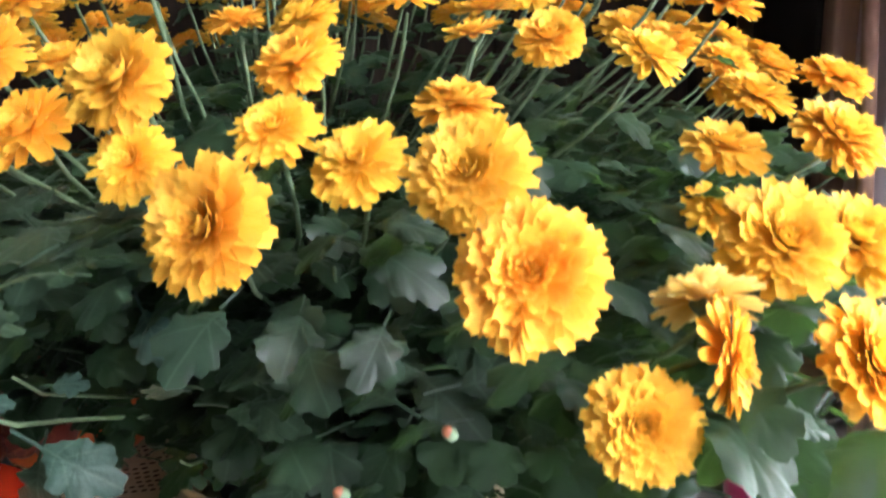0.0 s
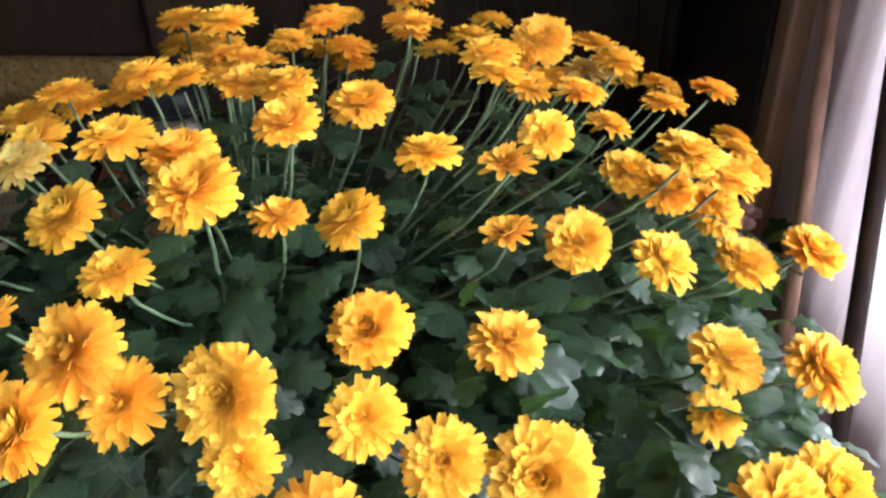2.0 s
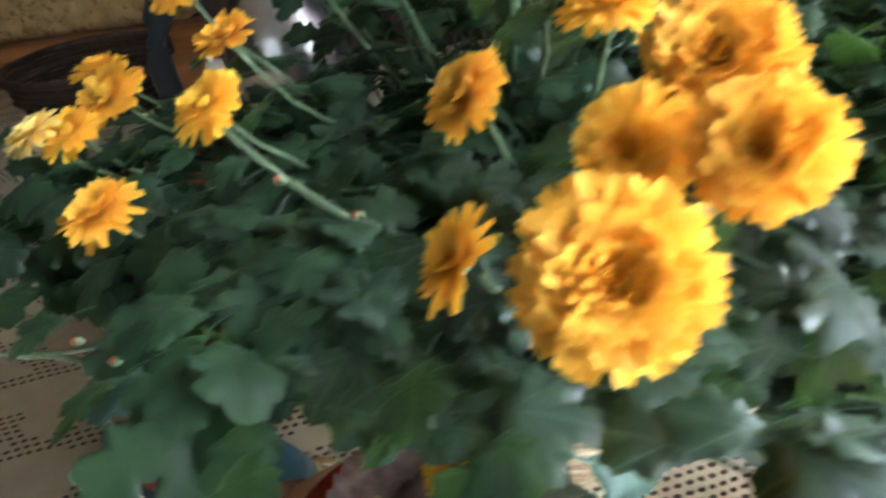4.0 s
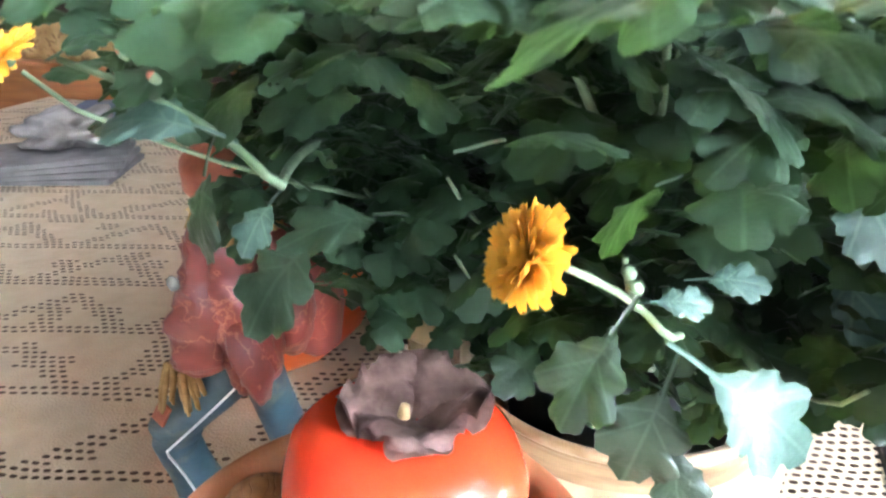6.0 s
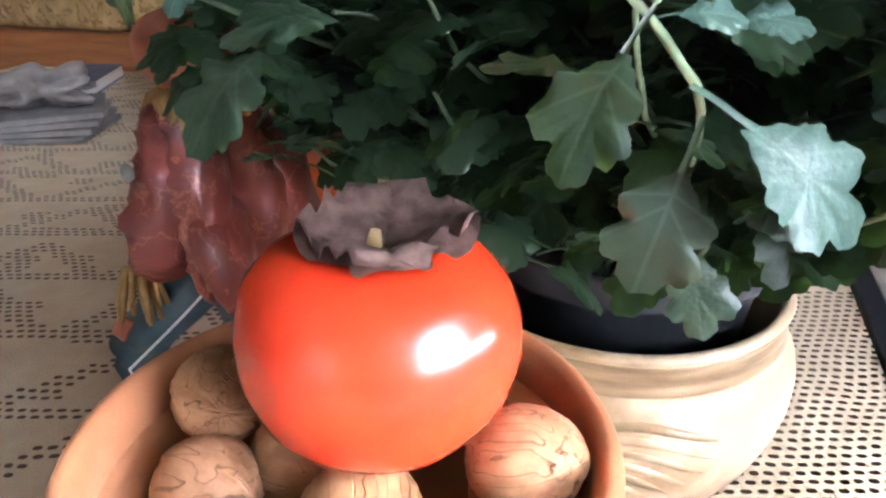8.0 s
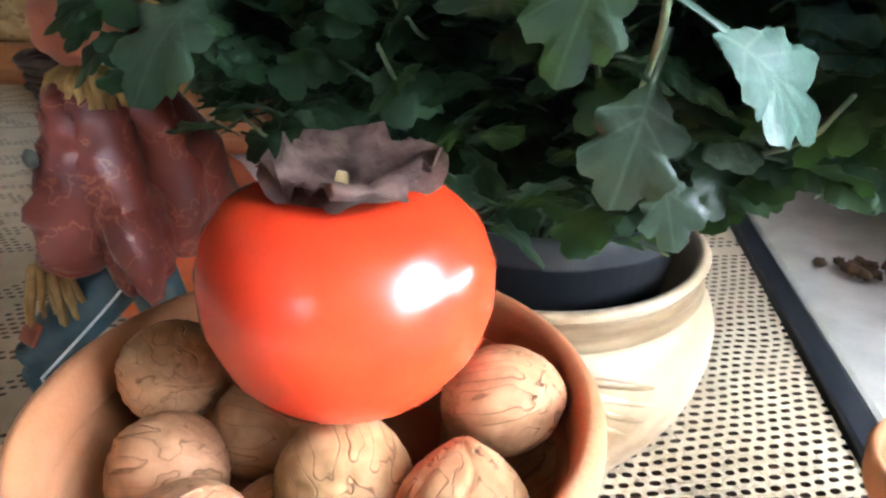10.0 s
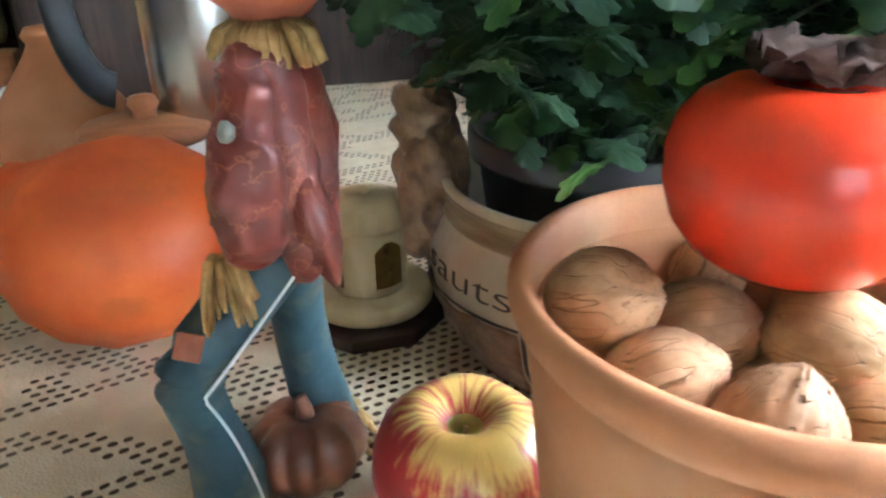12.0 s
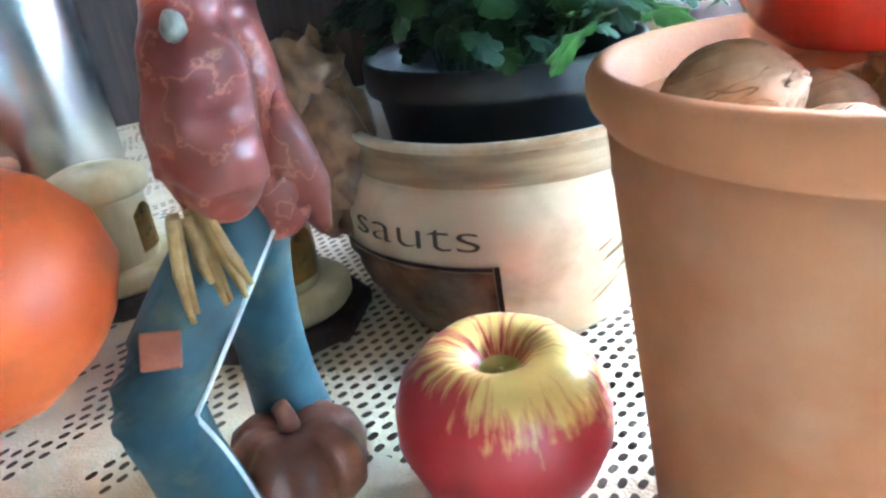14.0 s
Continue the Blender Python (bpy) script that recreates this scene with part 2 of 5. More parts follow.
PETAL = petal("yellow_petal", (0.88, 0.40, 0.014), (0.93, 0.545, 0.06))
PALE = petal("pale_petal", (0.80, 0.42, 0.04), (0.92, 0.72, 0.24), 0.08)
RUST = petal("rust_petal", (0.5, 0.12, 0.012), (0.86, 0.46, 0.045), 0.1)
DISC = surface("flower_disc", (0.6, 0.27, 0.008), (0.78, 0.44, 0.02), scale=500, rough=0.8, bump=0.4)
def veined(m, amount, tone):
    """Paler midrib and side veins on a leaf that lies along its own x axis."""
    n, l = m.node_tree.nodes, m.node_tree.links
    b = n["Principled BSDF"]
    base = b.inputs["Base Color"].links[0].from_socket
    co, sp = n.new("ShaderNodeTexCoord"), n.new("ShaderNodeSeparateXYZ")
    l.new(co.outputs["Object"], sp.inputs[0])

    def step(op, p, q):
        w = n.new("ShaderNodeMath")
        w.operation = op
        for k, v in enumerate((p, q)):
            if isinstance(v, (int, float)):
                w.inputs[k].default_value = v
            elif v is not None:
                l.new(v, w.inputs[k])
        return w.outputs[0]

    ay = step("ABSOLUTE", sp.outputs[1], None)
    near = ay
    for x0, deg in ((0.48, 46), (0.42, 72)):
        d = step("SUBTRACT", step("MULTIPLY", step("SUBTRACT", sp.outputs[0], x0), math.sin(radians(deg))), step("MULTIPLY", ay, math.cos(radians(deg))))
        near = step("MINIMUM", near, step("ADD", step("ABSOLUTE", d, None), 0.003))
    mr, mix = n.new("ShaderNodeMapRange"), n.new("ShaderNodeMix")
    mr.inputs[1].default_value, mr.inputs[2].default_value = 0.006, 0.02
    mr.inputs[3].default_value, mr.inputs[4].default_value = amount, 0.0
    l.new(near, mr.inputs[0])
    mix.data_type = "RGBA"
    l.new(mr.outputs[0], mix.inputs[0])
    l.new(base, mix.inputs[6])
    mix.inputs[7].default_value = rgba(tone)
    l.new(mix.outputs[2], b.inputs["Base Color"])
    return m


LEAF = veined(surface("leaf_green", (0.010, 0.022, 0.011), (0.022, 0.042, 0.022), scale=5, rough=0.4, bump=0.22, fine=22, spread=0.35, gloss=0.7, thin=0.22, through_tint=(0.07, 0.14, 0.025)), 0.5, (0.07, 0.11, 0.07))
FOLIAGE = surface("foliage_green", (0.010, 0.024, 0.011), (0.024, 0.049, 0.022), scale=55, rough=0.42, bump=0.3, fine=240, gloss=0.55, thin=0.3, through_tint=(0.07, 0.14, 0.025))
# lighter copy of the leaf green; window sheen is put into its bluish tone
SHOOT = veined(surface("pale_leaf", (0.032, 0.072, 0.05), (0.06, 0.112, 0.085), scale=5, rough=0.45, bump=0.2, fine=22, spread=0.1, gloss=0.6, thin=0.12), 0.5, (0.11, 0.17, 0.125))
STEM = surface("stem_green", (0.07, 0.11, 0.05), (0.15, 0.2, 0.11), scale=80, rough=0.6, bump=0.2, spread=0.15)
SOIL = surface("potting_soil", (0.008, 0.006, 0.004), (0.03, 0.02, 0.014), scale=200, rough=0.95, bump=0.9)
TERRA = surface("terracotta", (0.36, 0.14, 0.056), (0.46, 0.198, 0.086), scale=18, rough=0.72, bump=0.12, fine=500, stain=(0.48, 0.25, 0.135), stain_scale=11, stain_at=0.6, gloss=0.3)
PERSIMMON = surface("persimmon_skin", (0.58, 0.034, 0.010), (0.68, 0.056, 0.014), scale=22, rough=0.27, bump=0.02, fine=220, gloss=0.5, coat=0.22)
CALYX = surface("dry_calyx", (0.15, 0.08, 0.062), (0.32, 0.2, 0.165), scale=120, rough=0.85, bump=0.5, fine=350)
WALNUT = shell("walnut_shell")
CREAM = surface("glazed_stoneware", (0.47, 0.34, 0.20), (0.63, 0.49, 0.33), scale=14, rough=0.3, bump=0.06, fine=60, stain=(0.30, 0.185, 0.09), stain_scale=13, stain_at=0.57, coat=0.3)
GLAZE = surface("brown_glaze", (0.13, 0.065, 0.035), (0.33, 0.19, 0.1), scale=70, rough=0.35, bump=0.5, fine=110, coat=0.2)
INK = surface("dark_glaze_line", (0.03, 0.02, 0.015), (0.06, 0.04, 0.03), scale=80, rough=0.5, bump=0)
BLACK = surface("black_plastic", (0.008, 0.009, 0.011), (0.016, 0.017, 0.02), scale=40, rough=0.38, bump=0.05, gloss=0.5)
PUMPKIN = surface("pumpkin_skin", (0.56, 0.078, 0.01), (0.68, 0.135, 0.02), scale=16, rough=0.52, bump=0.12, fine=160, stain=(0.5, 0.1, 0.02), stain_scale=20, stain_at=0.62)
CORK = surface("dry_stalk", (0.35, 0.22, 0.1), (0.55, 0.4, 0.2), scale=60, rough=0.9, bump=0.4, stretch=(1, 1, 0.2))
CLAY = surface("glazed_clay_pumpkin", (0.14, 0.045, 0.025), (0.26, 0.095, 0.045), scale=30, rough=0.4, bump=0.15, stain=(0.3, 0.17, 0.07), stain_scale=30, stain_at=0.62, coat=0.2)
APPLE = apple_skin("apple_skin")
APPLE_PIT = surface("apple_stalk_hollow", (0.30, 0.27, 0.07), (0.5, 0.44, 0.13), scale=80, rough=0.6, bump=0.1)
JACKET = surface("maroon_paint", (0.115, 0.017, 0.012), (0.21, 0.04, 0.027), scale=35, rough=0.42, bump=0.12, fine=90, stain=(0.46, 0.19, 0.09), stain_scale=42, stain_at=0.64, coat=0.12)
# thin light scratches in place of round stains
scratch = [q for q in JACKET.node_tree.nodes if q.bl_idname == "ShaderNodeValToRGB"][1].color_ramp.elements
scratch[0].position, scratch[1].position = 0.484, 0.516
scratch[1].color = (0, 0, 0, 1)
scratch.new(0.5).color = (0.4, 0.4, 0.4, 1)
JEANS = surface("blue_paint", (0.02, 0.05, 0.068), (0.045, 0.09, 0.115), scale=45, rough=0.5, bump=0.25, fine=120, stain=(0.1, 0.11, 0.08), stain_scale=40, stain_at=0.6, coat=0.1)
STRAW = surface("straw_paint", (0.22, 0.12, 0.035), (0.42, 0.26, 0.09), scale=120, rough=0.7, bump=0.4)
WHITELINE = surface("white_cord", (0.6, 0.6, 0.6), (0.75, 0.75, 0.74), scale=80, rough=0.7, bump=0.1)
PATCH = surface("orange_patch", (0.24, 0.06, 0.03), (0.36, 0.105, 0.05), scale=80, rough=0.6, bump=0.2)
TOYWOOD = surface("cream_carved_wood", (0.42, 0.31, 0.15), (0.58, 0.46, 0.26), scale=40, rough=0.55, bump=0.15, stretch=(1, 1, 0.3))
OCHRE = surface("ochre_panel", (0.34, 0.16, 0.03), (0.52, 0.28, 0.06), scale=90, rough=0.6, bump=0.2, stain=(0.12, 0.05, 0.02), stain_scale=60, stain_at=0.58)
DARKWOOD = surface("dark_wood", (0.018, 0.009, 0.006), (0.05, 0.024, 0.014), scale=14, rough=0.6, bump=0.1, stretch=(6, 6, 0.5))
ORANGEWOOD = surface("varnished_pine", (0.26, 0.09, 0.03), (0.4, 0.16, 0.055), scale=10, rough=0.4, bump=0.08, stretch=(0.6, 5, 6))
POSTWOOD = surface("window_wood", (0.34, 0.2, 0.135), (0.48, 0.31, 0.23), scale=10, rough=0.5, bump=0.1, stretch=(6, 6, 0.5))
LIDWOOD = surface("turned_wood_lid", (0.25, 0.085, 0.03), (0.4, 0.155, 0.06), scale=20, rough=0.5, bump=0.1, stretch=(1, 5, 1))
STEEL = surface("brushed_steel", (0.52, 0.51, 0.5), (0.64, 0.63, 0.62), scale=20, rough=0.26, bump=0.03, metal=1.0, stretch=(1, 1, 0.05))
PORCELAIN = surface("porcelain", (0.72, 0.7, 0.66), (0.8, 0.78, 0.75), scale=8, rough=0.22, bump=0.02, coat=0.4)
FABRIC = surface("patterned_fabric", (0.3, 0.18, 0.06), (0.52, 0.35, 0.15), scale=30, rough=0.9, bump=0.3, fine=300, stain=(0.22, 0.12, 0.04), stain_scale=60, stain_at=0.55)
PAINT = surface("white_paint", (0.62, 0.55, 0.55), (0.74, 0.67, 0.67), scale=4, rough=0.6, bump=0.05, fine=120)
SILLSTONE = surface("pale_stone", (0.40, 0.38, 0.33), (0.52, 0.49, 0.43), scale=25, rough=0.5, bump=0.1, stain=(0.36, 0.33, 0.27), stain_scale=12, stain_at=0.6)
WALLPAINT = surface("wall_paint", (0.34, 0.27, 0.2), (0.42, 0.34, 0.26), scale=3, rough=0.85, bump=0.08, fine=200)
FLOORWOOD = surface("floor_boards", (0.12, 0.06, 0.03), (0.22, 0.12, 0.06), scale=6, rough=0.5, bump=0.1, stretch=(8, 1, 1))
TABLEWOOD = surface("table_wood", (0.06, 0.03, 0.016), (0.11, 0.055, 0.03), scale=10, rough=0.5, bump=0.08, stretch=(1, 7, 1))
GREYPAPER = surface("grey_paper", (0.14, 0.135, 0.13), (0.24, 0.23, 0.22), scale=20, rough=0.8, bump=0.2)
WHITECLOTH = surface("white_cloth", (0.18, 0.16, 0.15), (0.32, 0.3, 0.28), scale=30, rough=0.9, bump=0.3)
MAGENTA = surface("magenta_wax", (0.5, 0.02, 0.12), (0.62, 0.04, 0.18), scale=30, rough=0.4, bump=0.05)
BUTTON = surface("grey_button", (0.1, 0.1, 0.085), (0.2, 0.2, 0.17), scale=200, rough=0.5, bump=0.3)
BUD = surface("red_bud_tip", (0.22, 0.06, 0.03), (0.36, 0.13, 0.05), scale=120, rough=0.6, bump=0.1)
CURTAIN = surface("sheer_curtain", (0.66, 0.54, 0.57), (0.76, 0.64, 0.67), scale=6, rough=0.9, bump=0.2, fine=600, thin=0.18)
BAND = surface("brown_wash", (0.19, 0.115, 0.055), (0.36, 0.25, 0.135), scale=20, rough=0.35, bump=0.1, stretch=(1, 1, 6), coat=0.2)
GLASS = glass("clear_glass")
LACE = lace("crochet_lace")
OUTSIDE = glow("overcast_daylight", (0.86, 0.95, 1.0), 26.0)
# weak glow behind the added south window, only there as fill
FILL_GLOW = glow("fill_daylight", (0.86, 0.95, 1.0), 0.3)


# ---- builders ----
def to_mesh(name, bm, mats, smooth=True):
    me = bpy.data.meshes.new(name)
    bmesh.ops.recalc_face_normals(bm, faces=bm.faces[:])
    for f in bm.faces:
        f.smooth = smooth
    bm.to_mesh(me)
    bm.free()
    for m in mats if isinstance(mats, (list, tuple)) else [mats]:
        me.materials.append(m)
    return me


def part(name, bm, mats, parent, label="", smooth=True):
    ob = new(name, bm if isinstance(bm, bpy.types.Mesh) else to_mesh(name, bm, mats, smooth))
    ob.parent = parent
    if label:
        tagged(ob, label)
    return ob


def thing(name, label, category, at=(0, 0, 0), group="", kind="", turn=0.0):
    ob = new(name)
    ob.empty_display_size = 0.01
    ob.matrix_world = pose(*at, 0, 0, turn)
    return tagged(ob, label, category, group, kind)


def whole(name, bm, mats, label, category, at=(0, 0, 0), group="", kind="", smooth=True):
    ob = new(name, to_mesh(name, bm, mats, smooth))
    ob.location = at
    return tagged(ob, label, category, group, kind)


def box(x0, x1, y0, y1, z0, z1, bevel=0.0, bm=None):
    bm = bm or bmesh.new()
    got = bmesh.ops.create_cube(bm, size=1, matrix=Matrix.LocRotScale(((x0 + x1) / 2, (y0 + y1) / 2, (z0 + z1) / 2), None, (x1 - x0, y1 - y0, z1 - z0)))
    if bevel:
        edges = list({e for v in got["verts"] for e in v.link_edges})
        bmesh.ops.bevel(bm, geom=edges, offset=bevel, segments=2, affect="EDGES", profile=0.5)
    return bm


def lathe(profile, segs=48, wobble=0.0, squash=None):
    """A turned body from (radius, height) pairs; it closes on the axis where a radius is 0."""
    bm = bmesh.new()
    rings = []
    for r, z in profile:
        if r <= 1e-6:
            rings.append([bm.verts.new((0, 0, z))])
            continue
        ring = []
        for k in range(segs):
            a = 2 * math.pi * k / segs
            rr = r * (squash(a, z) if squash else 1.0)
            rr += wobble * r * noise.noise((math.cos(a) * 2, math.sin(a) * 2, z * 20))
            ring.append(bm.verts.new((rr * math.cos(a), rr * math.sin(a), z)))
        rings.append(ring)
    for a, b in zip(rings, rings[1:]):
        for k in range(segs):
            j = (k + 1) % segs
            if len(a) == 1 and len(b) > 1:
                bm.faces.new((a[0], b[k], b[j]))
            elif len(b) == 1 and len(a) > 1:
                bm.faces.new((a[k], a[j], b[0]))
            elif len(a) > 1:
                bm.faces.new((a[k], a[j], b[j], b[k]))
    return bm


def tube(bm, pts, radii, sides=8, index=0, flat=1.0):
    """A tapering round bar along points, closed at both ends."""
    pts = [Vector(p) for p in pts]
    rings, up = [], Vector((0.31, 0.17, 0.93))
    for k, p in enumerate(pts):
        d = (pts[min(k + 1, len(pts) - 1)] - pts[max(k - 1, 0)]).normalized()
        u = d.cross(up)
        u = u.normalized() if u.length > 1e-4 else Vector((1, 0, 0))
        v = d.cross(u)
        rings.append([bm.verts.new(p + radii[k] * (u * math.cos(t) + flat * v * math.sin(t))) for t in (2 * math.pi * j / sides for j in range(sides))])
    made = []
    for a, b in zip(rings, rings[1:]):
        for j in range(sides):
            made.append(bm.faces.new((a[j], a[(j + 1) % sides], b[(j + 1) % sides], b[j])))
    made += [bm.faces.new(rings[0][::-1]), bm.faces.new(rings[-1])]
    for f in made:
        f.material_index = index
    return bm


def blob(bm, at, size, index=0, rough=0.0, freq=40.0, u=24, v=14, turn=None):
    """A rounded lump with an uneven skin."""
    got = bmesh.ops.create_uvsphere(bm, u_segments=u, v_segments=v, radius=1.0)["verts"]
    m = Matrix.LocRotScale(at, turn, size)
    for q in got:
        d = 1 + rough * noise.noise(Vector(q.co) * 2.2 + Vector(at) * freq)
        q.co = m @ (q.co * d)
    for f in {f for q in got for f in q.link_faces}:
        f.material_index = index
    return bm


def smooth_path(a, b, c, d, n):
    a, b, c, d = (Vector(v) for v in (a, b, c, d))
    return [(1 - t) ** 3 * a + 3 * t * (1 - t) ** 2 * b + 3 * t * t * (1 - t) * c + t ** 3 * d for t in (k / n for k in range(n + 1))]


# ---- the room ----
def slab(name, bm, mat, label, category):
    return whole(name, bm, mat, label, category, kind="structure", smooth=False)


slab("floor", box(-2.6, 0.75, -2.3, 2.2, -0.80, -0.75), FLOORWOOD, "brown wooden board floor of the room", "floor")
slab("ceiling", box(-2.6, 0.75, -2.3, 2.2, 1.75, 1.80), WALLPAINT, "plain painted ceiling of the room", "ceiling")
# west wall is out of view; dark panelling assumed to hold bounce light down
slab("wall_west", box(-2.65, -2.6, -2.3, 2.2, -0.75, 1.75), DARKWOOD, "unseen dark wood-panelled wall, dark to limit bounced light", "wall")
slab("wall_north", box(-2.6, 0.75, 2.2, 2.26, -0.75, 1.75), DARKWOOD, "dark brown wood-panelled wall behind the table", "wall")

# the wall with the window beside the plant: four pieces round the opening
WY0, WY1, WZ0, WZ1 = -0.32, 0.74, 0.18, 1.16
bm = bmesh.new()
box(0.62, 0.75, -2.3, WY0, -0.75, 1.75, bm=bm)
box(0.62, 0.75, WY1, 2.2, -0.75, 1.75, bm=bm)
box(0.62, 0.75, WY0, WY1, -0.75, WZ0, bm=bm)
box(0.62, 0.75, WY0, WY1, WZ1, 1.75, bm=bm)
slab("wall_east", bm, PAINT, "pale pinkish white painted wall under the window", "wall")
# the unseen wall behind, with a second window added for fill light
bm = bmesh.new()
box(-2.6, -1.3, -2.36, -2.3, -0.75, 1.75, bm=bm)
box(0.1, 0.75, -2.36, -2.3, -0.75, 1.75, bm=bm)
box(-1.3, 0.1, -2.36, -2.3, -0.75, 0.15, bm=bm)
box(-1.3, 0.1, -2.36, -2.3, 1.6, 1.75, bm=bm)
slab("wall_south", bm, WALLPAINT, "plain painted unseen wall with an opening for fill light", "wall")


def window(name, along, at, lo, hi, z0, z1, label):
    """A wooden frame with a middle post, a bar and panes, in the opening of a wall."""
    win = thing(name, label, "window", kind="structure")

    def bar(n, a0, a1, b0, b1, d0, d1, m):
        bm = box(at + d0, at + d1, a0, a1, b0, b1, 0.004) if along == "y" else box(a0, a1, at + d0, at + d1, b0, b1, 0.004)
        return part(n, bm, m, win, smooth=False)

    mid, w = (lo + hi) / 2, 0.035
    bar("window_frame", lo, lo + w, z0, z1, 0, 0.06, POSTWOOD)
    bar("window_frame", hi - w, hi, z0, z1, 0, 0.06, POSTWOOD)
    bar("window_frame", lo + w, hi - w, z0, z0 + w, 0, 0.06, POSTWOOD)
    bar("window_frame", lo + w, hi - w, z1 - w, z1, 0, 0.06, POSTWOOD)
    bar("mullion", mid - 0.014, mid + 0.014, z0 + w, z1 - w, 0.005, 0.05, POSTWOOD)
    for a0, a1 in ((lo + w, mid - 0.014), (mid + 0.014, hi - w)):
        pane = bar("pane", a0, a1, z0 + w, z1 - w, 0.024, 0.029, GLASS)
        pane.visible_shadow = False
    return win


window("window_1", "y", 0.655, WY0, WY1, WZ0, WZ1, "wooden framed window with bright overcast daylight behind")
# out of view; assumed here to let fill light in
window("fill_window", "x", -2.35, -1.3, 0.1, 0.15, 1.6, "unseen wooden framed window added for fill light")
slab("backdrop", box(1.7, 1.72, -2.4, 3.2, -0.6, 3.4), OUTSIDE, "bright overcast sky outside the window", "sky")
# dim glowing panel that feeds the added window with fill light
slab("backdrop", box(-3.2, 2.2, -3.42, -3.4, -0.8, 3.2), FILL_GLOW, "dim glowing panel outside the added window, for fill light", "sky")

# window post, sill and what stands against the wall
slab("window_post", box(0.575, 0.62, 0.9, 0.955, 0.005, 1.75, 0.006), POSTWOOD, "brown varnished wooden post beside the window", "post")
slab("dark_panel", box(0.57, 0.618, 0.957, 1.44, -0.75, 1.75, 0.004), surface("charcoal_panel", (0.02, 0.018, 0.02), (0.045, 0.04, 0.042), scale=6, rough=0.5), "dark charcoal cupboard side beside the window", "panel")
slab("window_sill", box(0.337, 0.62, -0.9, 1.3, -0.07, 0.003, 0.006), SILLSTONE, "pale grey stone window sill beyond the table edge", "sill")
slab("black_edge", box(0.312, 0.335, -0.9, 1.3, -0.05, 0.006, 0.003), BLACK, "narrow black strip along the table edge", "edging")

bm = bmesh.new()
rows = []
for i in range(61):
    y = 0.44 + 0.455 * i / 60
    rows.append([bm.verts.new((0.6 + 0.0025 * math.sin(i * 0.7) + 0.0006 * math.sin(i * 1.9) + 0.003 * noise.noise((y * 20, z * 2, 0)), y, z)) for z in (0.006 + 1.7 * k / 16 for k in range(17))])
for p, q in zip(rows, rows[1:]):
    for j in range(16):
        bm.faces.new((p[j], q[j], q[j + 1], p[j + 1]))
whole("curtain", bm, CURTAIN, "pale lavender sheer curtain gathered at the side of the window", "curtain")

# dark cupboard and bench behind the table
cup = thing("cupboard", "tall dark brown wooden cupboard in shade behind the table", "cupboard", (-0.02, 1.75, -0.75))
part("body", box(-0.56, 0.57, -0.26, 0.4, 0, 2.45, 0.008), DARKWOOD, cup, smooth=False)
for k in range(3):
    x0 = -0.54 + k * 0.365
    door = part("door", box(x0, x0 + 0.35, -0.285, -0.262, 0.5, 2.4, 0.006), DARKWOOD, cup, smooth=False)
    part("door_panel", box(x0 + 0.06, x0 + 0.29, -0.293, -0.286, 0.58, 2.3, 0.004), DARKWOOD, door, smooth=False)
bench = thing("bench", "varnished pine bench with a tan patterned cushion back", "bench", (-1.45, 1.55, -0.75))
part("rail", box(-1.05, 0.84, 0.0, 0.06, 0.0, 0.83, 0.01), ORANGEWOOD, bench, "orange varnished pine rail", smooth=False)
for k in range(3):
    bmc = box(-1.04 + k * 0.625, -0.43 + k * 0.625, 0.005, 0.1, 0.832, 0.955, 0.03)
    part("cushion", bmc, FABRIC, bench, "tan patterned fabric cushion")
part("top_rail", box(-1.05, 0.84, 0.0, 0.08, 0.957, 1.12, 0.01), DARKWOOD, bench, smooth=False)
part("back_board", box(-1.05, 0.84, 0.065, 0.09, 1.121, 2.4), DARKWOOD, bench, "dark wooden back boards", smooth=False)

# ---- table and cloth ----
table = thing("table", "dark wooden dining table under the lace cloth", "table", (0, 0, 0))
part("tabletop", box(-1.55, 0.31, -0.62, 1.5, -0.035, -0.004, 0.004), TABLEWOOD, table, smooth=False)
for x, y in ((-1.5, -0.56), (0.24, -0.56), (-1.5, 1.42), (0.24, 1.42)):
    part("leg", box(x, x + 0.06, y, y + 0.06, -0.75, -0.036, 0.006), TABLEWOOD, table, smooth=False)
bm = bmesh.new()
bmesh.ops.create_grid(bm, x_segments=60, y_segments=60, size=0.5, matrix=Matrix.LocRotScale((-0.62, 0.44, 0), None, (1.86, 2.12, 1)))
for v in bm.verts:
    v.co.z = -0.0012 + 0.0008 * noise.noise(v.co * 7)
whole("tablecloth", bm, LACE, "cream crocheted lace tablecloth spread over the table", "tablecloth", smooth=True)

# ---- terracotta pot with walnuts and a persimmon ----
TP = (0.027, 0.212)
terra = thing("terracotta_pot", "smooth orange terracotta pot filled with walnuts, on the lace cloth", "plant pot", (*TP, 0))
part("body", lathe([(0, 0.001), (0.058, 0.001), (0.0605, 0.004), (0.0795, 0.17), (0.081, 0.1845), (0.0775, 0.1865), (0.0755, 0.18), (0.0705, 0.135), (0.0, 0.13)], 72, 0.006), TERRA, terra)
part("rim", lathe([(0.0775, 0.1846), (0.0812, 0.1846), (0.0828, 0.1875), (0.0858, 0.191), (0.0874, 0.1955), (0.0872, 0.200), (0.0850, 0.2038), (0.0820, 0.2045), (0.0795, 0.2015), (0.078, 0.194), (0.0775, 0.1846)], 72, 0.004), TERRA, terra)


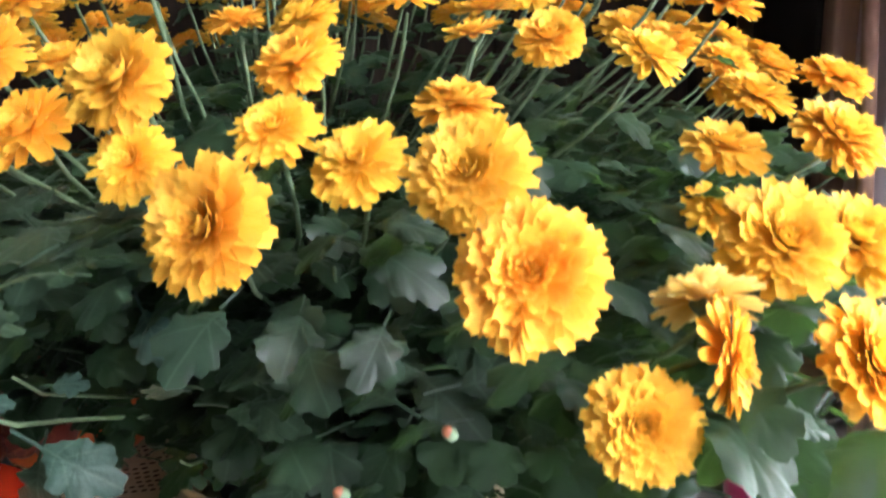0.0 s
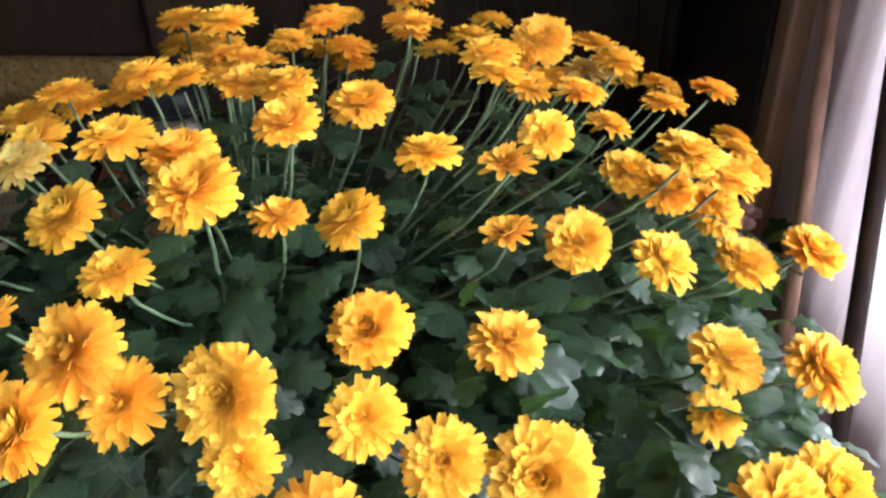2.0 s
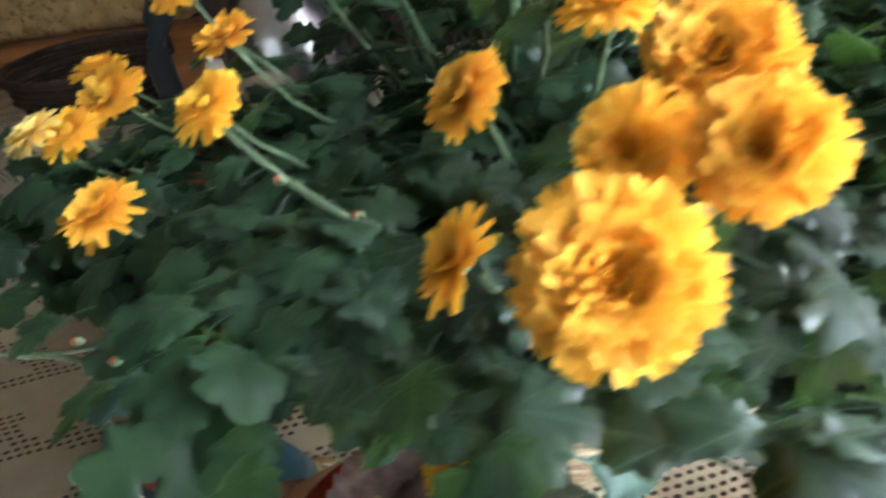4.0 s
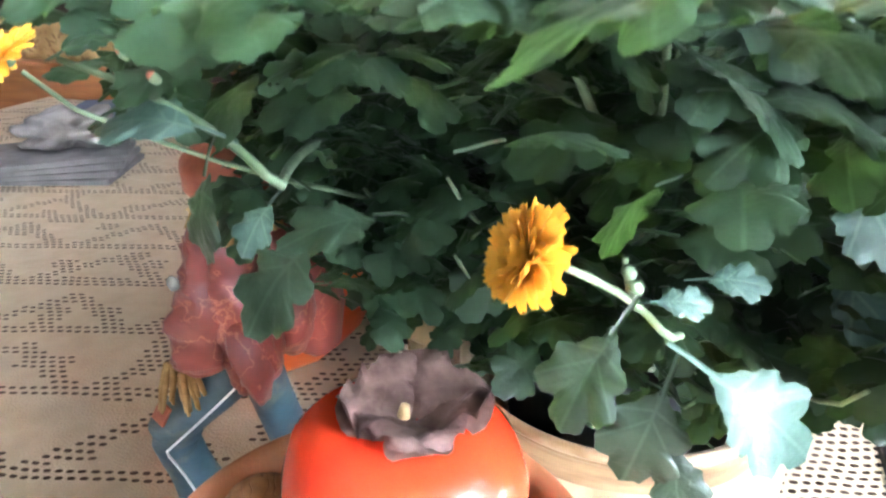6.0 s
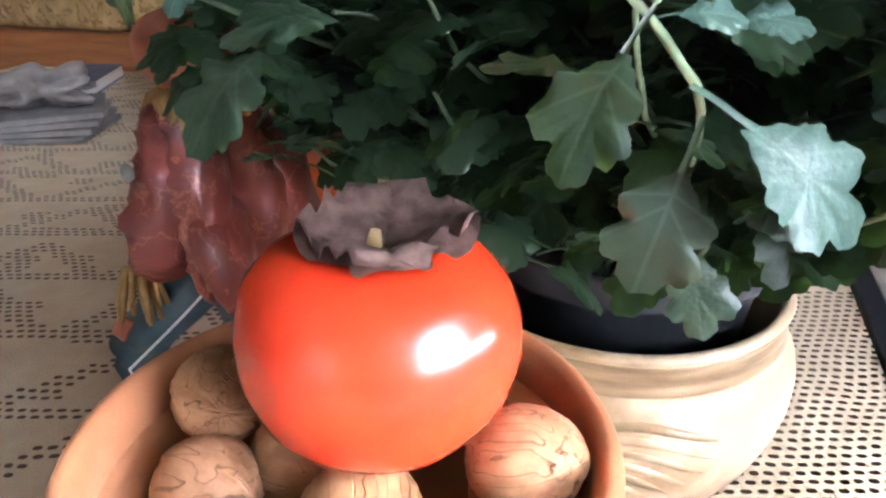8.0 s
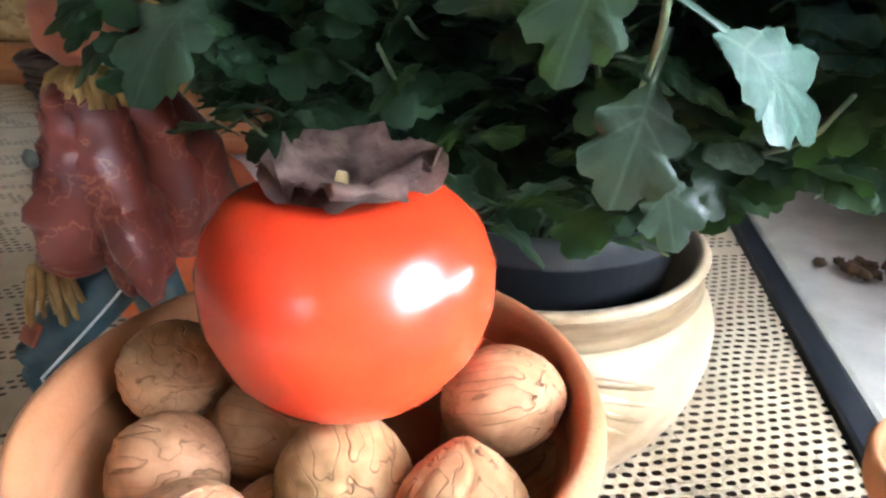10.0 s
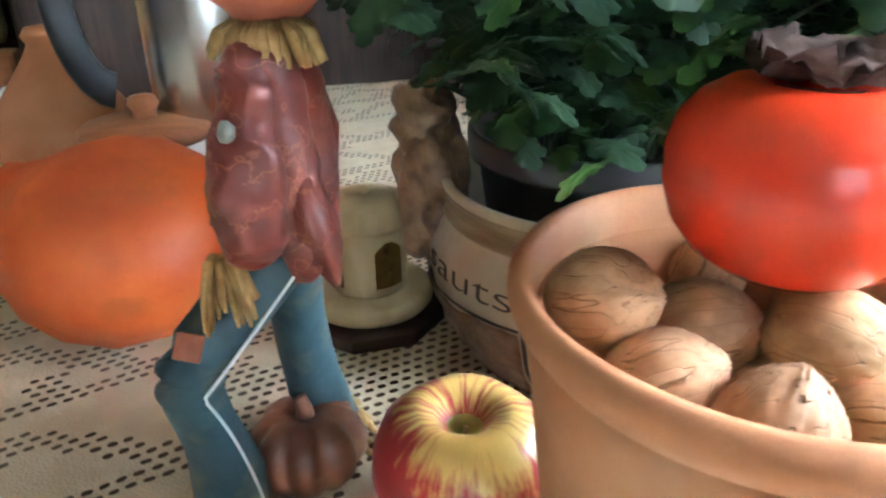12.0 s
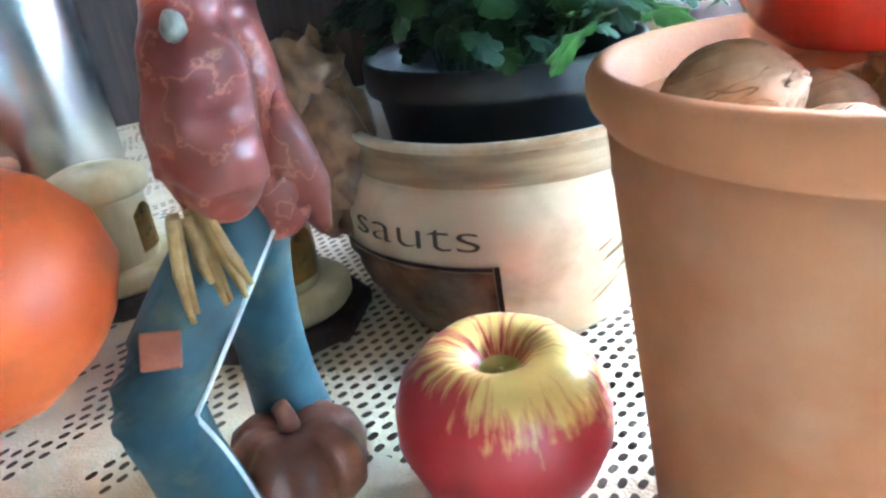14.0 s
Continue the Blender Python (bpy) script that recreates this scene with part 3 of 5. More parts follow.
def walnut_mesh(seed):
    bm = bmesh.new()
    bmesh.ops.create_uvsphere(bm, u_segments=72, v_segments=44, radius=1.0)
    off = Vector((seed * 3.1, seed * 1.7, seed * 5.3))
    for v in bm.verts:
        p = v.co.copy()
        a = math.atan2(p.y, p.x)
        q = Vector((math.cos(a) * 1.9, math.sin(a) * 1.9, p.z * 0.4)) + 0.22 * noise.noise_vector(p * 2.5 + off)
        ridge = abs(noise.noise(q * 1.7 + off))
        crack = abs(noise.noise(p * 3.4 + off))
        d = 1.0 + 0.035 * noise.noise(p * 1.3 + off) - 0.05 * max(0.0, 0.06 - ridge) / 0.06 - 0.02 * max(0.0, 0.05 - crack) / 0.05 + 0.012 * noise.noise(p * 8 + off)
        seam = math.exp(-(p.y / 0.09) ** 2)
        d += 0.055 * seam - 0.05 * math.exp(-(p.y / 0.022) ** 2)
        d -= 0.028 * max(0.0, math.sin(8 * a + 3.2 * noise.noise(p * 1.8 + off))) ** 9 * (1 - abs(p.z) ** 6)
        tip = max(0.0, p.z) ** 14
        v.co = Vector((p.x * 0.93, p.y * 0.9, p.z * (1.03 + 0.05 * tip))) * d
    return to_mesh("walnut", bm, WALNUT)


WALNUTS = [walnut_mesh(s) for s in range(4)]


def walnut(n, x, y, z, r, rx, ry, rz):
    ob = new("walnut", WALNUTS[n % 4])
    ob.matrix_world = pose(x, y, z, rx, ry, rz) @ Matrix.Diagonal((r, r, r, 1))
    return tagged(ob, "ridged tan walnut in its shell in the terracotta pot", "walnut", "walnuts in the pot")


walnut(0, -0.0275, 0.2250, 0.1955, 0.0192, 70, 20, 30)
walnut(1, -0.0182, 0.1984, 0.1780, 0.0195, 20, 70, 10)
walnut(2, 0.0075, 0.2210, 0.1795, 0.0210, 80, 10, 70)
walnut(3, 0.0396, 0.1957, 0.1840, 0.0215, 85, 5, 25)
walnut(4, 0.0759, 0.1837, 0.1840, 0.0210, 25, 30, 140)
walnut(5, 0.0828, 0.2250, 0.1955, 0.0186, 70, -30, 100)
walnut(6, 0.0016, 0.1701, 0.1760, 0.0210, 10, 20, 50)
walnut(7, 0.0401, 0.1667, 0.1720, 0.0210, 60, 50, 20)
walnut(8, 0.0072, 0.2780, 0.1600, 0.0185, 30, 60, 10)
walnut(9, 0.0196, 0.1930, 0.1640, 0.0185, 0, 80, 40)
walnut(10, 0.0776, 0.2436, 0.1650, 0.0190, 30, 20, 80)
walnut(11, 0.0589, 0.1881, 0.1630, 0.0185, 60, 0, 20)
walnut(12, 0.0537, 0.2856, 0.1660, 0.0200, 0, 20, 0)
walnut(13, 0.0951, 0.2350, 0.1630, 0.0180, 10, 50, 30)

pers = thing("persimmon", "shiny ripe orange-red persimmon resting on the walnuts", "persimmon", (0.0365, 0.222, 0.1995))
pers.scale = (0.965, 0.965, 0.965)


def square_round(a, z):
    return 1 + 0.022 * math.cos(4 * a + 0.6) * max(0.0, min(1.0, z / 0.05))


part("fruit", lathe([(0, 0.003), (0.012, 0.001), (0.024, 0.0035), (0.034, 0.0105), (0.0412, 0.021), (0.0448, 0.034), (0.0446, 0.046), (0.0412, 0.0565), (0.0345, 0.0635),
                     (0.026, 0.0672), (0.017, 0.0672), (0.009, 0.0655), (0, 0.065)], 64, 0.01, square_round), PERSIMMON, pers)
for k in range(4):
    bm = bmesh.new()
    a0 = k * math.pi / 2 + 1.22
    rows = []
    for i in range(9):
        s = i / 8
        half = 0.0165 * (0.55 + 0.9 * math.sin(math.pi * min(1, s * 0.72 + 0.16))) * (1 if s < 0.8 else 1 - 1.9 * (s - 0.8))
        row = []
        for j in range(9):
            u = j / 4 - 1
            r = 0.0004 + 0.0228 * s
            zz = 0.0665 + 0.0035 * math.sin(s * 3.1) + 0.012 * s ** 2.0 * (0.8 + 0.2 * math.sin(2.3 * k + u * 1.7)) + 0.006 * noise.noise((u * 2.6 + k * 5, s * 3.1, 3.3)) * (0.4 + s)
            row.append(bm.verts.new((r * math.cos(a0) - u * half * math.sin(a0), r * math.sin(a0) + u * half * math.cos(a0), zz)))
        rows.append(row)
    for p, q in zip(rows, rows[1:]):
        for j in range(8):
            bm.faces.new((p[j], p[j + 1], q[j + 1], q[j]))
    bmesh.ops.solidify(bm, geom=bm.faces[:], thickness=0.0007)
    bm.transform(Matrix.Translation((0.004, 0.002, 0.0)))
    part("calyx_lobe", bm, CALYX, pers, "dry curled brown calyx lobe")
part("stalk", tube(bmesh.new(), [(0, 0, 0.066), (0.0006, 0, 0.0705), (0.001, 0.0004, 0.0728)], [0.0028, 0.0021, 0.0016]), CORK, pers, "pale broken stalk")

# ---- apple, pumpkins ----
apple = thing("apple", "red and yellow streaked apple on the lace cloth", "apple", (-0.05, 0.317, -0.001))
def five(a, z):
    return 1 + 0.018 * math.cos(5 * a) * (1 if z < 0.02 or z > 0.07 else 0.25)
bm = lathe([(0, 0.012), (0.009, 0.006), (0.019, 0.001), (0.03, 0.006), (0.042, 0.022), (0.0495, 0.043), (0.0485, 0.058), (0.043, 0.0715), (0.034, 0.0805), (0.025, 0.0835),
            (0.0165, 0.0805), (0.0095, 0.0725), (0.004, 0.066), (0, 0.0645)], 56, 0.015, five)
for f in bm.faces:
    if f.calc_center_median().z > 0.062 and f.calc_center_median().to_2d().length < 0.012:
        f.material_index = 1
part("fruit", bm, [APPLE, APPLE_PIT], apple).location = (0, 0, 0)
part("stalk", tube(bmesh.new(), [(0, 0, 0.064), (0.0006, 0.0006, 0.067), (0.0012, 0.001, 0.0705)], [0.0014, 0.0011, 0.0015], 6), CORK, apple, "short brown stalk")

pump = thing("pumpkin", "round bright orange squash lying on the lace cloth", "pumpkin", (-0.253, 0.59, 0.0))
pump.scale = (0.98, 0.98, 0.83)
def lobes(a, z):
    return 1 + 0.012 * math.cos(10 * a)
axis = Euler((radians(-6), radians(-52), 0)).to_matrix().to_4x4()
bm = lathe([(0, -0.088), (0.03, -0.086), (0.062, -0.072), (0.088, -0.042), (0.0985, -0.005), (0.095, 0.03), (0.079, 0.06), (0.055, 0.08), (0.034, 0.092), (0.022, 0.102), (0.017, 0.112), (0, 0.113)], 72, 0.012, lobes)
bm.transform(Matrix.Translation((0, 0, 0.0945)) @ axis)
part("skin", bm, PUMPKIN, pump)
bm = tube(bmesh.new(), [(0, 0, 0.105), (0.002, 0, 0.122), (0.008, 0, 0.14)], [0.015, 0.011, 0.013], 9)
bm.transform(Matrix.Translation((0, 0, 0.0945)) @ axis)
part("stalk", bm, CORK, pump, "dry corky tan stalk")

mini = thing("ornamental_pumpkin", "small glazed brown clay pumpkin beside the scarecrow figure", "pumpkin", (-0.131, 0.378, -0.001))
def ribs(a, z):
    return 0.80 + 0.21 * abs(math.cos(4 * a + 0.3)) ** 0.5
part("body", lathe([(0, 0.003), (0.013, 0.0), (0.025, 0.006), (0.034, 0.018), (0.0355, 0.029), (0.031, 0.041), (0.022, 0.0485), (0.012, 0.05), (0.006, 0.047), (0, 0.046)], 64, 0.02, ribs), CLAY, mini)
part("stalk", tube(bmesh.new(), [(0, 0, 0.045), (0, 0.001, 0.053), (-0.002, 0.002, 0.059)], [0.0062, 0.0046, 0.0042], 8), CLAY, mini, "dark brown clay stalk")

# ---- scarecrow figure: one mesh ----
def dense(pts, radii, n):
    """More stations along a bar, so that it can be creased."""
    k = len(pts) - 1
    out, rad = [], []
    for i in range(n + 1):
        t = i / n * k
        j = min(int(t), k - 1)
        out.append(Vector(pts[j]).lerp(Vector(pts[j + 1]), t - j))
        rad.append(radii[j] + (radii[j + 1] - radii[j]) * (t - j))
    return out, rad


def scarecrow():
    bm = bmesh.new()
    # jacket: a flattened body that flares to its hem
    sp = [(-0.119, 0.362, 0.158), (-0.121, 0.36, 0.164), (-0.124, 0.357, 0.185), (-0.1265, 0.355, 0.21), (-0.128, 0.355, 0.235), (-0.127, 0.357, 0.258), (-0.126, 0.359, 0.272), (-0.126, 0.36, 0.281)]
    tube(bm, *dense(sp, [0.02, 0.0255, 0.0245, 0.0225, 0.0215, 0.0205, 0.0175, 0.011], 40), 40, 0, 0.85)
    # sleeve that hangs in front, and the one behind
    tube(bm, *dense([(-0.134, 0.353, 0.275), (-0.139, 0.349, 0.258), (-0.142, 0.344, 0.23), (-0.145, 0.342, 0.202), (-0.147, 0.341, 0.182), (-0.149, 0.339, 0.17)], [0.012, 0.0175, 0.0205, 0.0225, 0.022, 0.011], 40), 28, 0, 0.9)
    tube(bm, [(-0.118, 0.372, 0.272), (-0.115, 0.395, 0.252), (-0.113, 0.416, 0.215), (-0.113, 0.423, 0.175), (-0.114, 0.424, 0.148), (-0.115, 0.424, 0.14)], [0.012, 0.019, 0.023, 0.025, 0.023, 0.01], 20, 0, 0.9)
    tube(bm, *dense([(-0.122, 0.37, 0.27), (-0.117, 0.384, 0.25), (-0.117, 0.393, 0.21), (-0.118, 0.396, 0.17), (-0.119, 0.396, 0.155)], [0.014, 0.021, 0.022, 0.022, 0.012], 26), 20, 0, 0.9)
    # hem point of the jacket
    tube(bm, [(-0.121, 0.352, 0.205), (-0.115, 0.347, 0.183), (-0.108, 0.343, 0.166), (-0.103, 0.342, 0.15)], [0.018, 0.019, 0.014, 0.004], 16, 0, 0.7)
    for v in bm.verts:
        slim = 0.86 - 1.6 * max(0.0, v.co.z - 0.2)
        v.co.x = -0.13 + (v.co.x + 0.13) * max(0.7, slim)
        crease = abs(noise.noise(v.co * 60)) + 0.6 * abs(noise.noise(v.co * 120 + Vector((3, 1, 2))))
        v.co += 0.004 * noise.noise_vector(v.co * 40) + Vector((-0.3, -0.9, 0.1)) * 0.0078 * (crease - 0.35)
    # trousers: front leg bent at the knee, back leg straight
    front = smooth_path((-0.128, 0.36, 0.17), (-0.15, 0.352, 0.14), (-0.183, 0.338, 0.125), (-0.184, 0.343, 0.10), 6) + smooth_path((-0.183, 0.344, 0.095), (-0.18, 0.348, 0.07), (-0.174, 0.353, 0.05), (-0.175, 0.356, 0.018), 5)
    tube(bm, front, [0.0175, 0.018, 0.018, 0.0178, 0.0178, 0.0178, 0.0172, 0.017, 0.0165, 0.0172, 0.019, 0.0215, 0.0225], 18, 1, 0.9)
    back = smooth_path((-0.127, 0.363, 0.172), (-0.13, 0.378, 0.13), (-0.129, 0.394, 0.08), (-0.117, 0.408, 0.02), 8)
    tube(bm, back, [0.0165, 0.0165, 0.016, 0.0158, 0.016, 0.0165, 0.0175, 0.0195, 0.0205], 16, 1, 0.9)
    # white cord down the front leg
    cord = smooth_path((-0.119, 0.3445, 0.166), (-0.135, 0.341, 0.147), (-0.158, 0.328, 0.124), (-0.174, 0.3235, 0.108), 8) + smooth_path((-0.1735, 0.3238, 0.104), (-0.167, 0.329, 0.085), (-0.161, 0.334, 0.06), (-0.156, 0.336, 0.022), 7)
    tube(bm, cord, [0.0009] * len(cord), 6, 2)
    # knee patch
    got = box(-0.0068, 0.0068, -0.0012, 0.0012, -0.0065, 0.0065, 0.001)
    got.transform(pose(-0.178, 0.3295, 0.133, -34, 6, -22))
    for f in got.faces:
        f.material_index = 3
    tmp = bpy.data.meshes.new("piece")
    got.to_mesh(tmp)
    got.free()
    bm.from_mesh(tmp)
    rnd = random.Random(4)
    # straw at the cuff, the collar and the feet
    for k in range(16):
        a = rnd.uniform(-0.012, 0.012)
        c = rnd.uniform(-0.008, 0.008)
        tube(bm, [(-0.158 + a * 0.6, 0.331 + c * 0.6, 0.176), (-0.158 + a, 0.329 + c, 0.16), (-0.157 + a * 1.25, 0.327 + c * 1.3, 0.15 + rnd.uniform(-0.01, 0.006))], [0.0022, 0.0021, 0.001], 5, 4)
    for k in range(30):
        a = 2 * math.pi * k / 30
        r = 0.023 + rnd.uniform(-0.003, 0.004)
        tube(bm, [(-0.126 + 0.012 * math.cos(a), 0.36 + 0.012 * math.sin(a), 0.287), (-0.126 + r * 0.8 * math.cos(a), 0.36 + r * 0.8 * math.sin(a), 0.281),
                  (-0.126 + r * math.cos(a), 0.36 + r * math.sin(a), 0.268 + rnd.uniform(-0.004, 0.004))], [0.003, 0.0034, 0.002], 5, 4)
    for cx, cy in ((-0.178, 0.343), (-0.117, 0.41)):
        for k in range(22):
            a = 2 * math.pi * k / 22
            r = rnd.uniform(0.026, 0.036)
            tube(bm, [(cx + 0.012 * math.cos(a), cy + 0.012 * math.sin(a), 0.026), (cx + r * 0.7 * math.cos(a), cy + r * 0.7 * math.sin(a), 0.014), (cx + r * math.cos(a), cy + r * math.sin(a), 0.003)], [0.003, 0.0034, 0.002], 5, 4)
    # buttons
    blob(bm, (-0.147, 0.3265, 0.24), (0.004, 0.003, 0.006), 5, 0.2, u=10, v=8)
    blob(bm, (-0.133, 0.338, 0.265), (0.005, 0.003, 0.0045), 5, 0.2, u=10, v=8)
    # pumpkin head, plain
    blob(bm, (-0.125, 0.361, 0.311), (0.027, 0.026, 0.026), 6, 0.12, u=28, v=18)
    tube(bm, [(-0.124, 0.362, 0.343), (-0.122, 0.362, 0.356)], [0.007, 0.005], 8, 4)
    for v in bm.verts:
        if v.co.z > 0.2:
            v.co.z = 0.2 + (v.co.z - 0.2) * 0.82
    return whole("scarecrow_figure", bm, [JACKET, JEANS, WHITELINE, PATCH, STRAW, BUTTON, PATCH],
                 "painted scarecrow figure in maroon jacket and blue trousers", "figurine")


scarecrow()


# ---- carved wooden toy towers ----
def toy_tower(x, y, turn, s, label):
    t = thing("toy_tower", label, "ornament", (x, y, -0.001), "carved towers behind the scarecrow", turn=turn)
    base = lathe([(0, 0), (0.064, 0), (0.066, 0.003), (0.066, 0.012), (0.062, 0.015), (0, 0.015)], 8)
    part("plinth", base, DARKWOOD, t, "dark octagonal plinth", smooth=False)
    part("foot", lathe([(0, 0.0152), (0.05, 0.0152), (0.053, 0.019), (0.053, 0.027), (0.048, 0.031), (0, 0.031)], 40), TOYWOOD, t)
    part("drum", lathe([(0, 0.0312), (0.031 * s, 0.0312), (0.032 * s, 0.034), (0.032 * s, 0.086), (0.03 * s, 0.089), (0, 0.089)], 40), TOYWOOD, t)
    for k in range(4):
        a = math.pi / 2 * k
        bm = bmesh.new()
        rows = []
        for i in range(6):
            aa = a + (i / 5 - 0.5) * 0.75
            rows.append([bm.verts.new((0.0332 * s * math.cos(aa), 0.0332 * s * math.sin(aa), z)) for z in (0.04, 0.072 + 0.008 * math.sin(math.pi * i / 5))])
        for p, q in zip(rows, rows[1:]):
            bm.faces.new((p[0], q[0], q[1], p[1]))
        bmesh.ops.solidify(bm, geom=bm.faces[:], thickness=0.0016)
        part("window_panel", bm, OCHRE, t, "ochre painted arched panel")
    part("cap", lathe([(0, 0.0892), (0.037 * s, 0.0892), (0.0385 * s, 0.092), (0.0385 * s, 0.099), (0.035 * s, 0.106), (0.024 * s, 0.111), (0.005, 0.1125), (0.0046, 0.104), (0, 0.104)], 40), TOYWOOD, t, "rounded cream cap with a hole")
    return t


toy_tower(-0.068, 0.562, 24, 1.0, "cream carved wooden toy tower on a dark plinth beside the pot")
toy_tower(-0.150, 0.715, 50, 1.05, "cream carved wooden toy tower standing behind the scarecrow figure")

# ---- stoneware pot with the black nursery pot ----
WX, WY = 0.092, 0.48
pot = thing("stoneware_pot", "cream glazed stoneware pot with brown relief, on the cloth", "plant pot", (WX - 0.003, WY, -0.001))
pot.scale = (1.045, 1.045, 1.0)
def potr(z):
    stops = [(0, 0.08), (0.012, 0.088), (0.04, 0.104), (0.075, 0.1135), (0.1, 0.112), (0.112, 0.106), (0.118, 0.102), (0.15, 0.101)]
    for (z0, r0), (z1, r1) in zip(stops, stops[1:]):
        if z <= z1:
            return r0 + (r1 - r0) * (z - z0) / (z1 - z0)
    return stops[-1][1]
part("body", lathe([(0, 0), (0.078, 0), (0.081, 0.002), (0.088, 0.012), (0.0975, 0.027), (0.104, 0.04), (0.1095, 0.056), (0.1135, 0.075), (0.1138, 0.09), (0.111, 0.103), (0.1055, 0.113), (0.1032, 0.117),
                    (0.1042, 0.1195), (0.1025, 0.122), (0.1018, 0.1255), (0.1028, 0.128), (0.1012, 0.13), (0.1018, 0.134), (0.1045, 0.1385), (0.1052, 0.1405), (0.1042, 0.1425), (0.099, 0.1425), (0.0965, 0.138), (0.0965, 0.06), (0, 0.05)], 96, 0.003), CREAM, pot)


def wrap(name, a0, a1, z0, z1, lift, mat, label="", na=26, nz=8, depth=0.0):
    """A thin relief that follows the wall of the pot between two angles and heights."""
    bm = bmesh.new()
    rows = []
    for i in range(na + 1):
        a = radians(a0 + (a1 - a0) * i / na)
        row = []
        for j in range(nz + 1):
            z = z0 + (z1 - z0) * j / nz
            r = potr(z) + lift + depth * noise.noise((a * 9, z * 90, 1.7))
            row.append(bm.verts.new((r * math.cos(a), r * math.sin(a), z)))
        rows.append(row)
    for p, q in zip(rows, rows[1:]):
        for j in range(nz):
            bm.faces.new((p[j], q[j], q[j + 1], p[j + 1]))
    bmesh.ops.solidify(bm, geom=bm.faces[:], thickness=0.0016)
    return part(name, bm, mat, pot, label)


part("neck_band", lathe([(0.1034, 0.1168), (0.1046, 0.1192), (0.1033, 0.1218), (0.1024, 0.1255), (0.1034, 0.128), (0.1018, 0.1302), (0.1024, 0.134), (0.1044, 0.1372), (0.1025, 0.1372), (0.1, 0.125), (0.1, 0.118), (0.1034, 0.1168)], 96), BAND, pot, "brown washed ridges under the rim")
wrap("relief_panel", -208, -134, 0.003, 0.071, 0.0032, GLAZE, "brown rough relief panel", depth=0.0035)
wrap("panel_border", -208, -134, 0.0715, 0.0745, 0.0026, INK, "dark brown line", nz=2)
wrap("panel_border", -133.7, -132.2, 0.002, 0.0745, 0.0018, INK, "dark brown line", na=2)
# writing round the shoulder
curve = bpy.data.curves.new("writing", "FONT")
curve.body, curve.size, curve.extrude, curve.offset = "sauts", 0.026, 0.0003, -0.00045
ft = new("writing", curve)
dg = bpy.context.evaluated_depsgraph_get()
me = bpy.data.meshes.new_from_object(ft.evaluated_get(dg))
bpy.data.objects.remove(ft)
wid = max(v.co.x for v in me.vertices)
for v in me.vertices:
    a = radians(-184 + 47 * v.co.x / wid)
    z = 0.0835 + v.co.y * 1.0
    r = potr(z) + 0.0014 + v.co.z
    v.co = (r * math.cos(a), r * math.sin(a), z)
me.materials.clear()
me.materials.append(INK)
part("writing", me, INK, pot, "dark painted lettering")
# scroll in relief on the face towards the nuts: nested arcs that run out into the neck
for k in range(6):
    bm = bmesh.new()
    pts = []
    for i in range(15):
        q = i / 14
        ang = -104 + 58 * q - 3 * k * q
        z = 0.092 - 0.0095 * k + (0.014 + 0.002 * k) * math.sin(q * 4.2 - 0.5) * (1 - 0.35 * q)
        r = potr(z) - 0.0008
        pts.append((r * math.cos(radians(ang)), r * math.sin(radians(ang)), z))
    tube(bm, pts, [0.0006 + 0.0026 * math.sin(math.pi * min(1, 0.06 + 0.9 * i / 14)) for i in range(15)], 8)
    part("scroll", bm, CREAM if k % 2 else BAND, pot)
# raised sculpted side
bm = bmesh.new()
blob(bm, (-0.103, 0.048, 0.125), (0.026, 0.03, 0.055), 0, 0.5, 90, 30, 20)
blob(bm, (-0.108, 0.052, 0.175), (0.022, 0.026, 0.026), 0, 0.55, 120, 24, 16)
blob(bm, (-0.104, 0.03, 0.1), (0.014, 0.02, 0.03), 0, 0.5, 90, 20, 14)
part("sculpted_side", bm, GLAZE, pot, "lumpy brown and cream sculpted side")

inner = thing("nursery_pot", "black plastic nursery pot inside the stoneware pot", "plant pot", (WX, WY, 0.051))
part("wall", lathe([(0, 0), (0.07, 0), (0.086, 0.105), (0.0925, 0.107), (0.0935, 0.111), (0.0935, 0.124), (0.092, 0.127), (0.089, 0.1265), (0.088, 0.12), (0.082, 0.09), (0, 0.088)], 64), BLACK, inner)
bm = lathe([(0, 0.1), (0.03, 0.1005), (0.06, 0.1), (0.0815, 0.0985), (0.0815, 0.09), (0, 0.0895)], 40, 0.02)
for v in bm.verts:
    v.co.z += 0.004 * noise.noise(v.co * 60)
part("soil", bm, SOIL, inner, "dark crumbly potting soil")

# ---- chrysanthemum ----
plant = thing("chrysanthemum", "bushy potted chrysanthemum covered in yellow double blooms", "potted plant", (WX, WY, 0.148))
BASE = Vector((WX, WY, 0.15))
DOME = Vector((0.20, 0.36, 0.27))
rnd = random.Random(11)


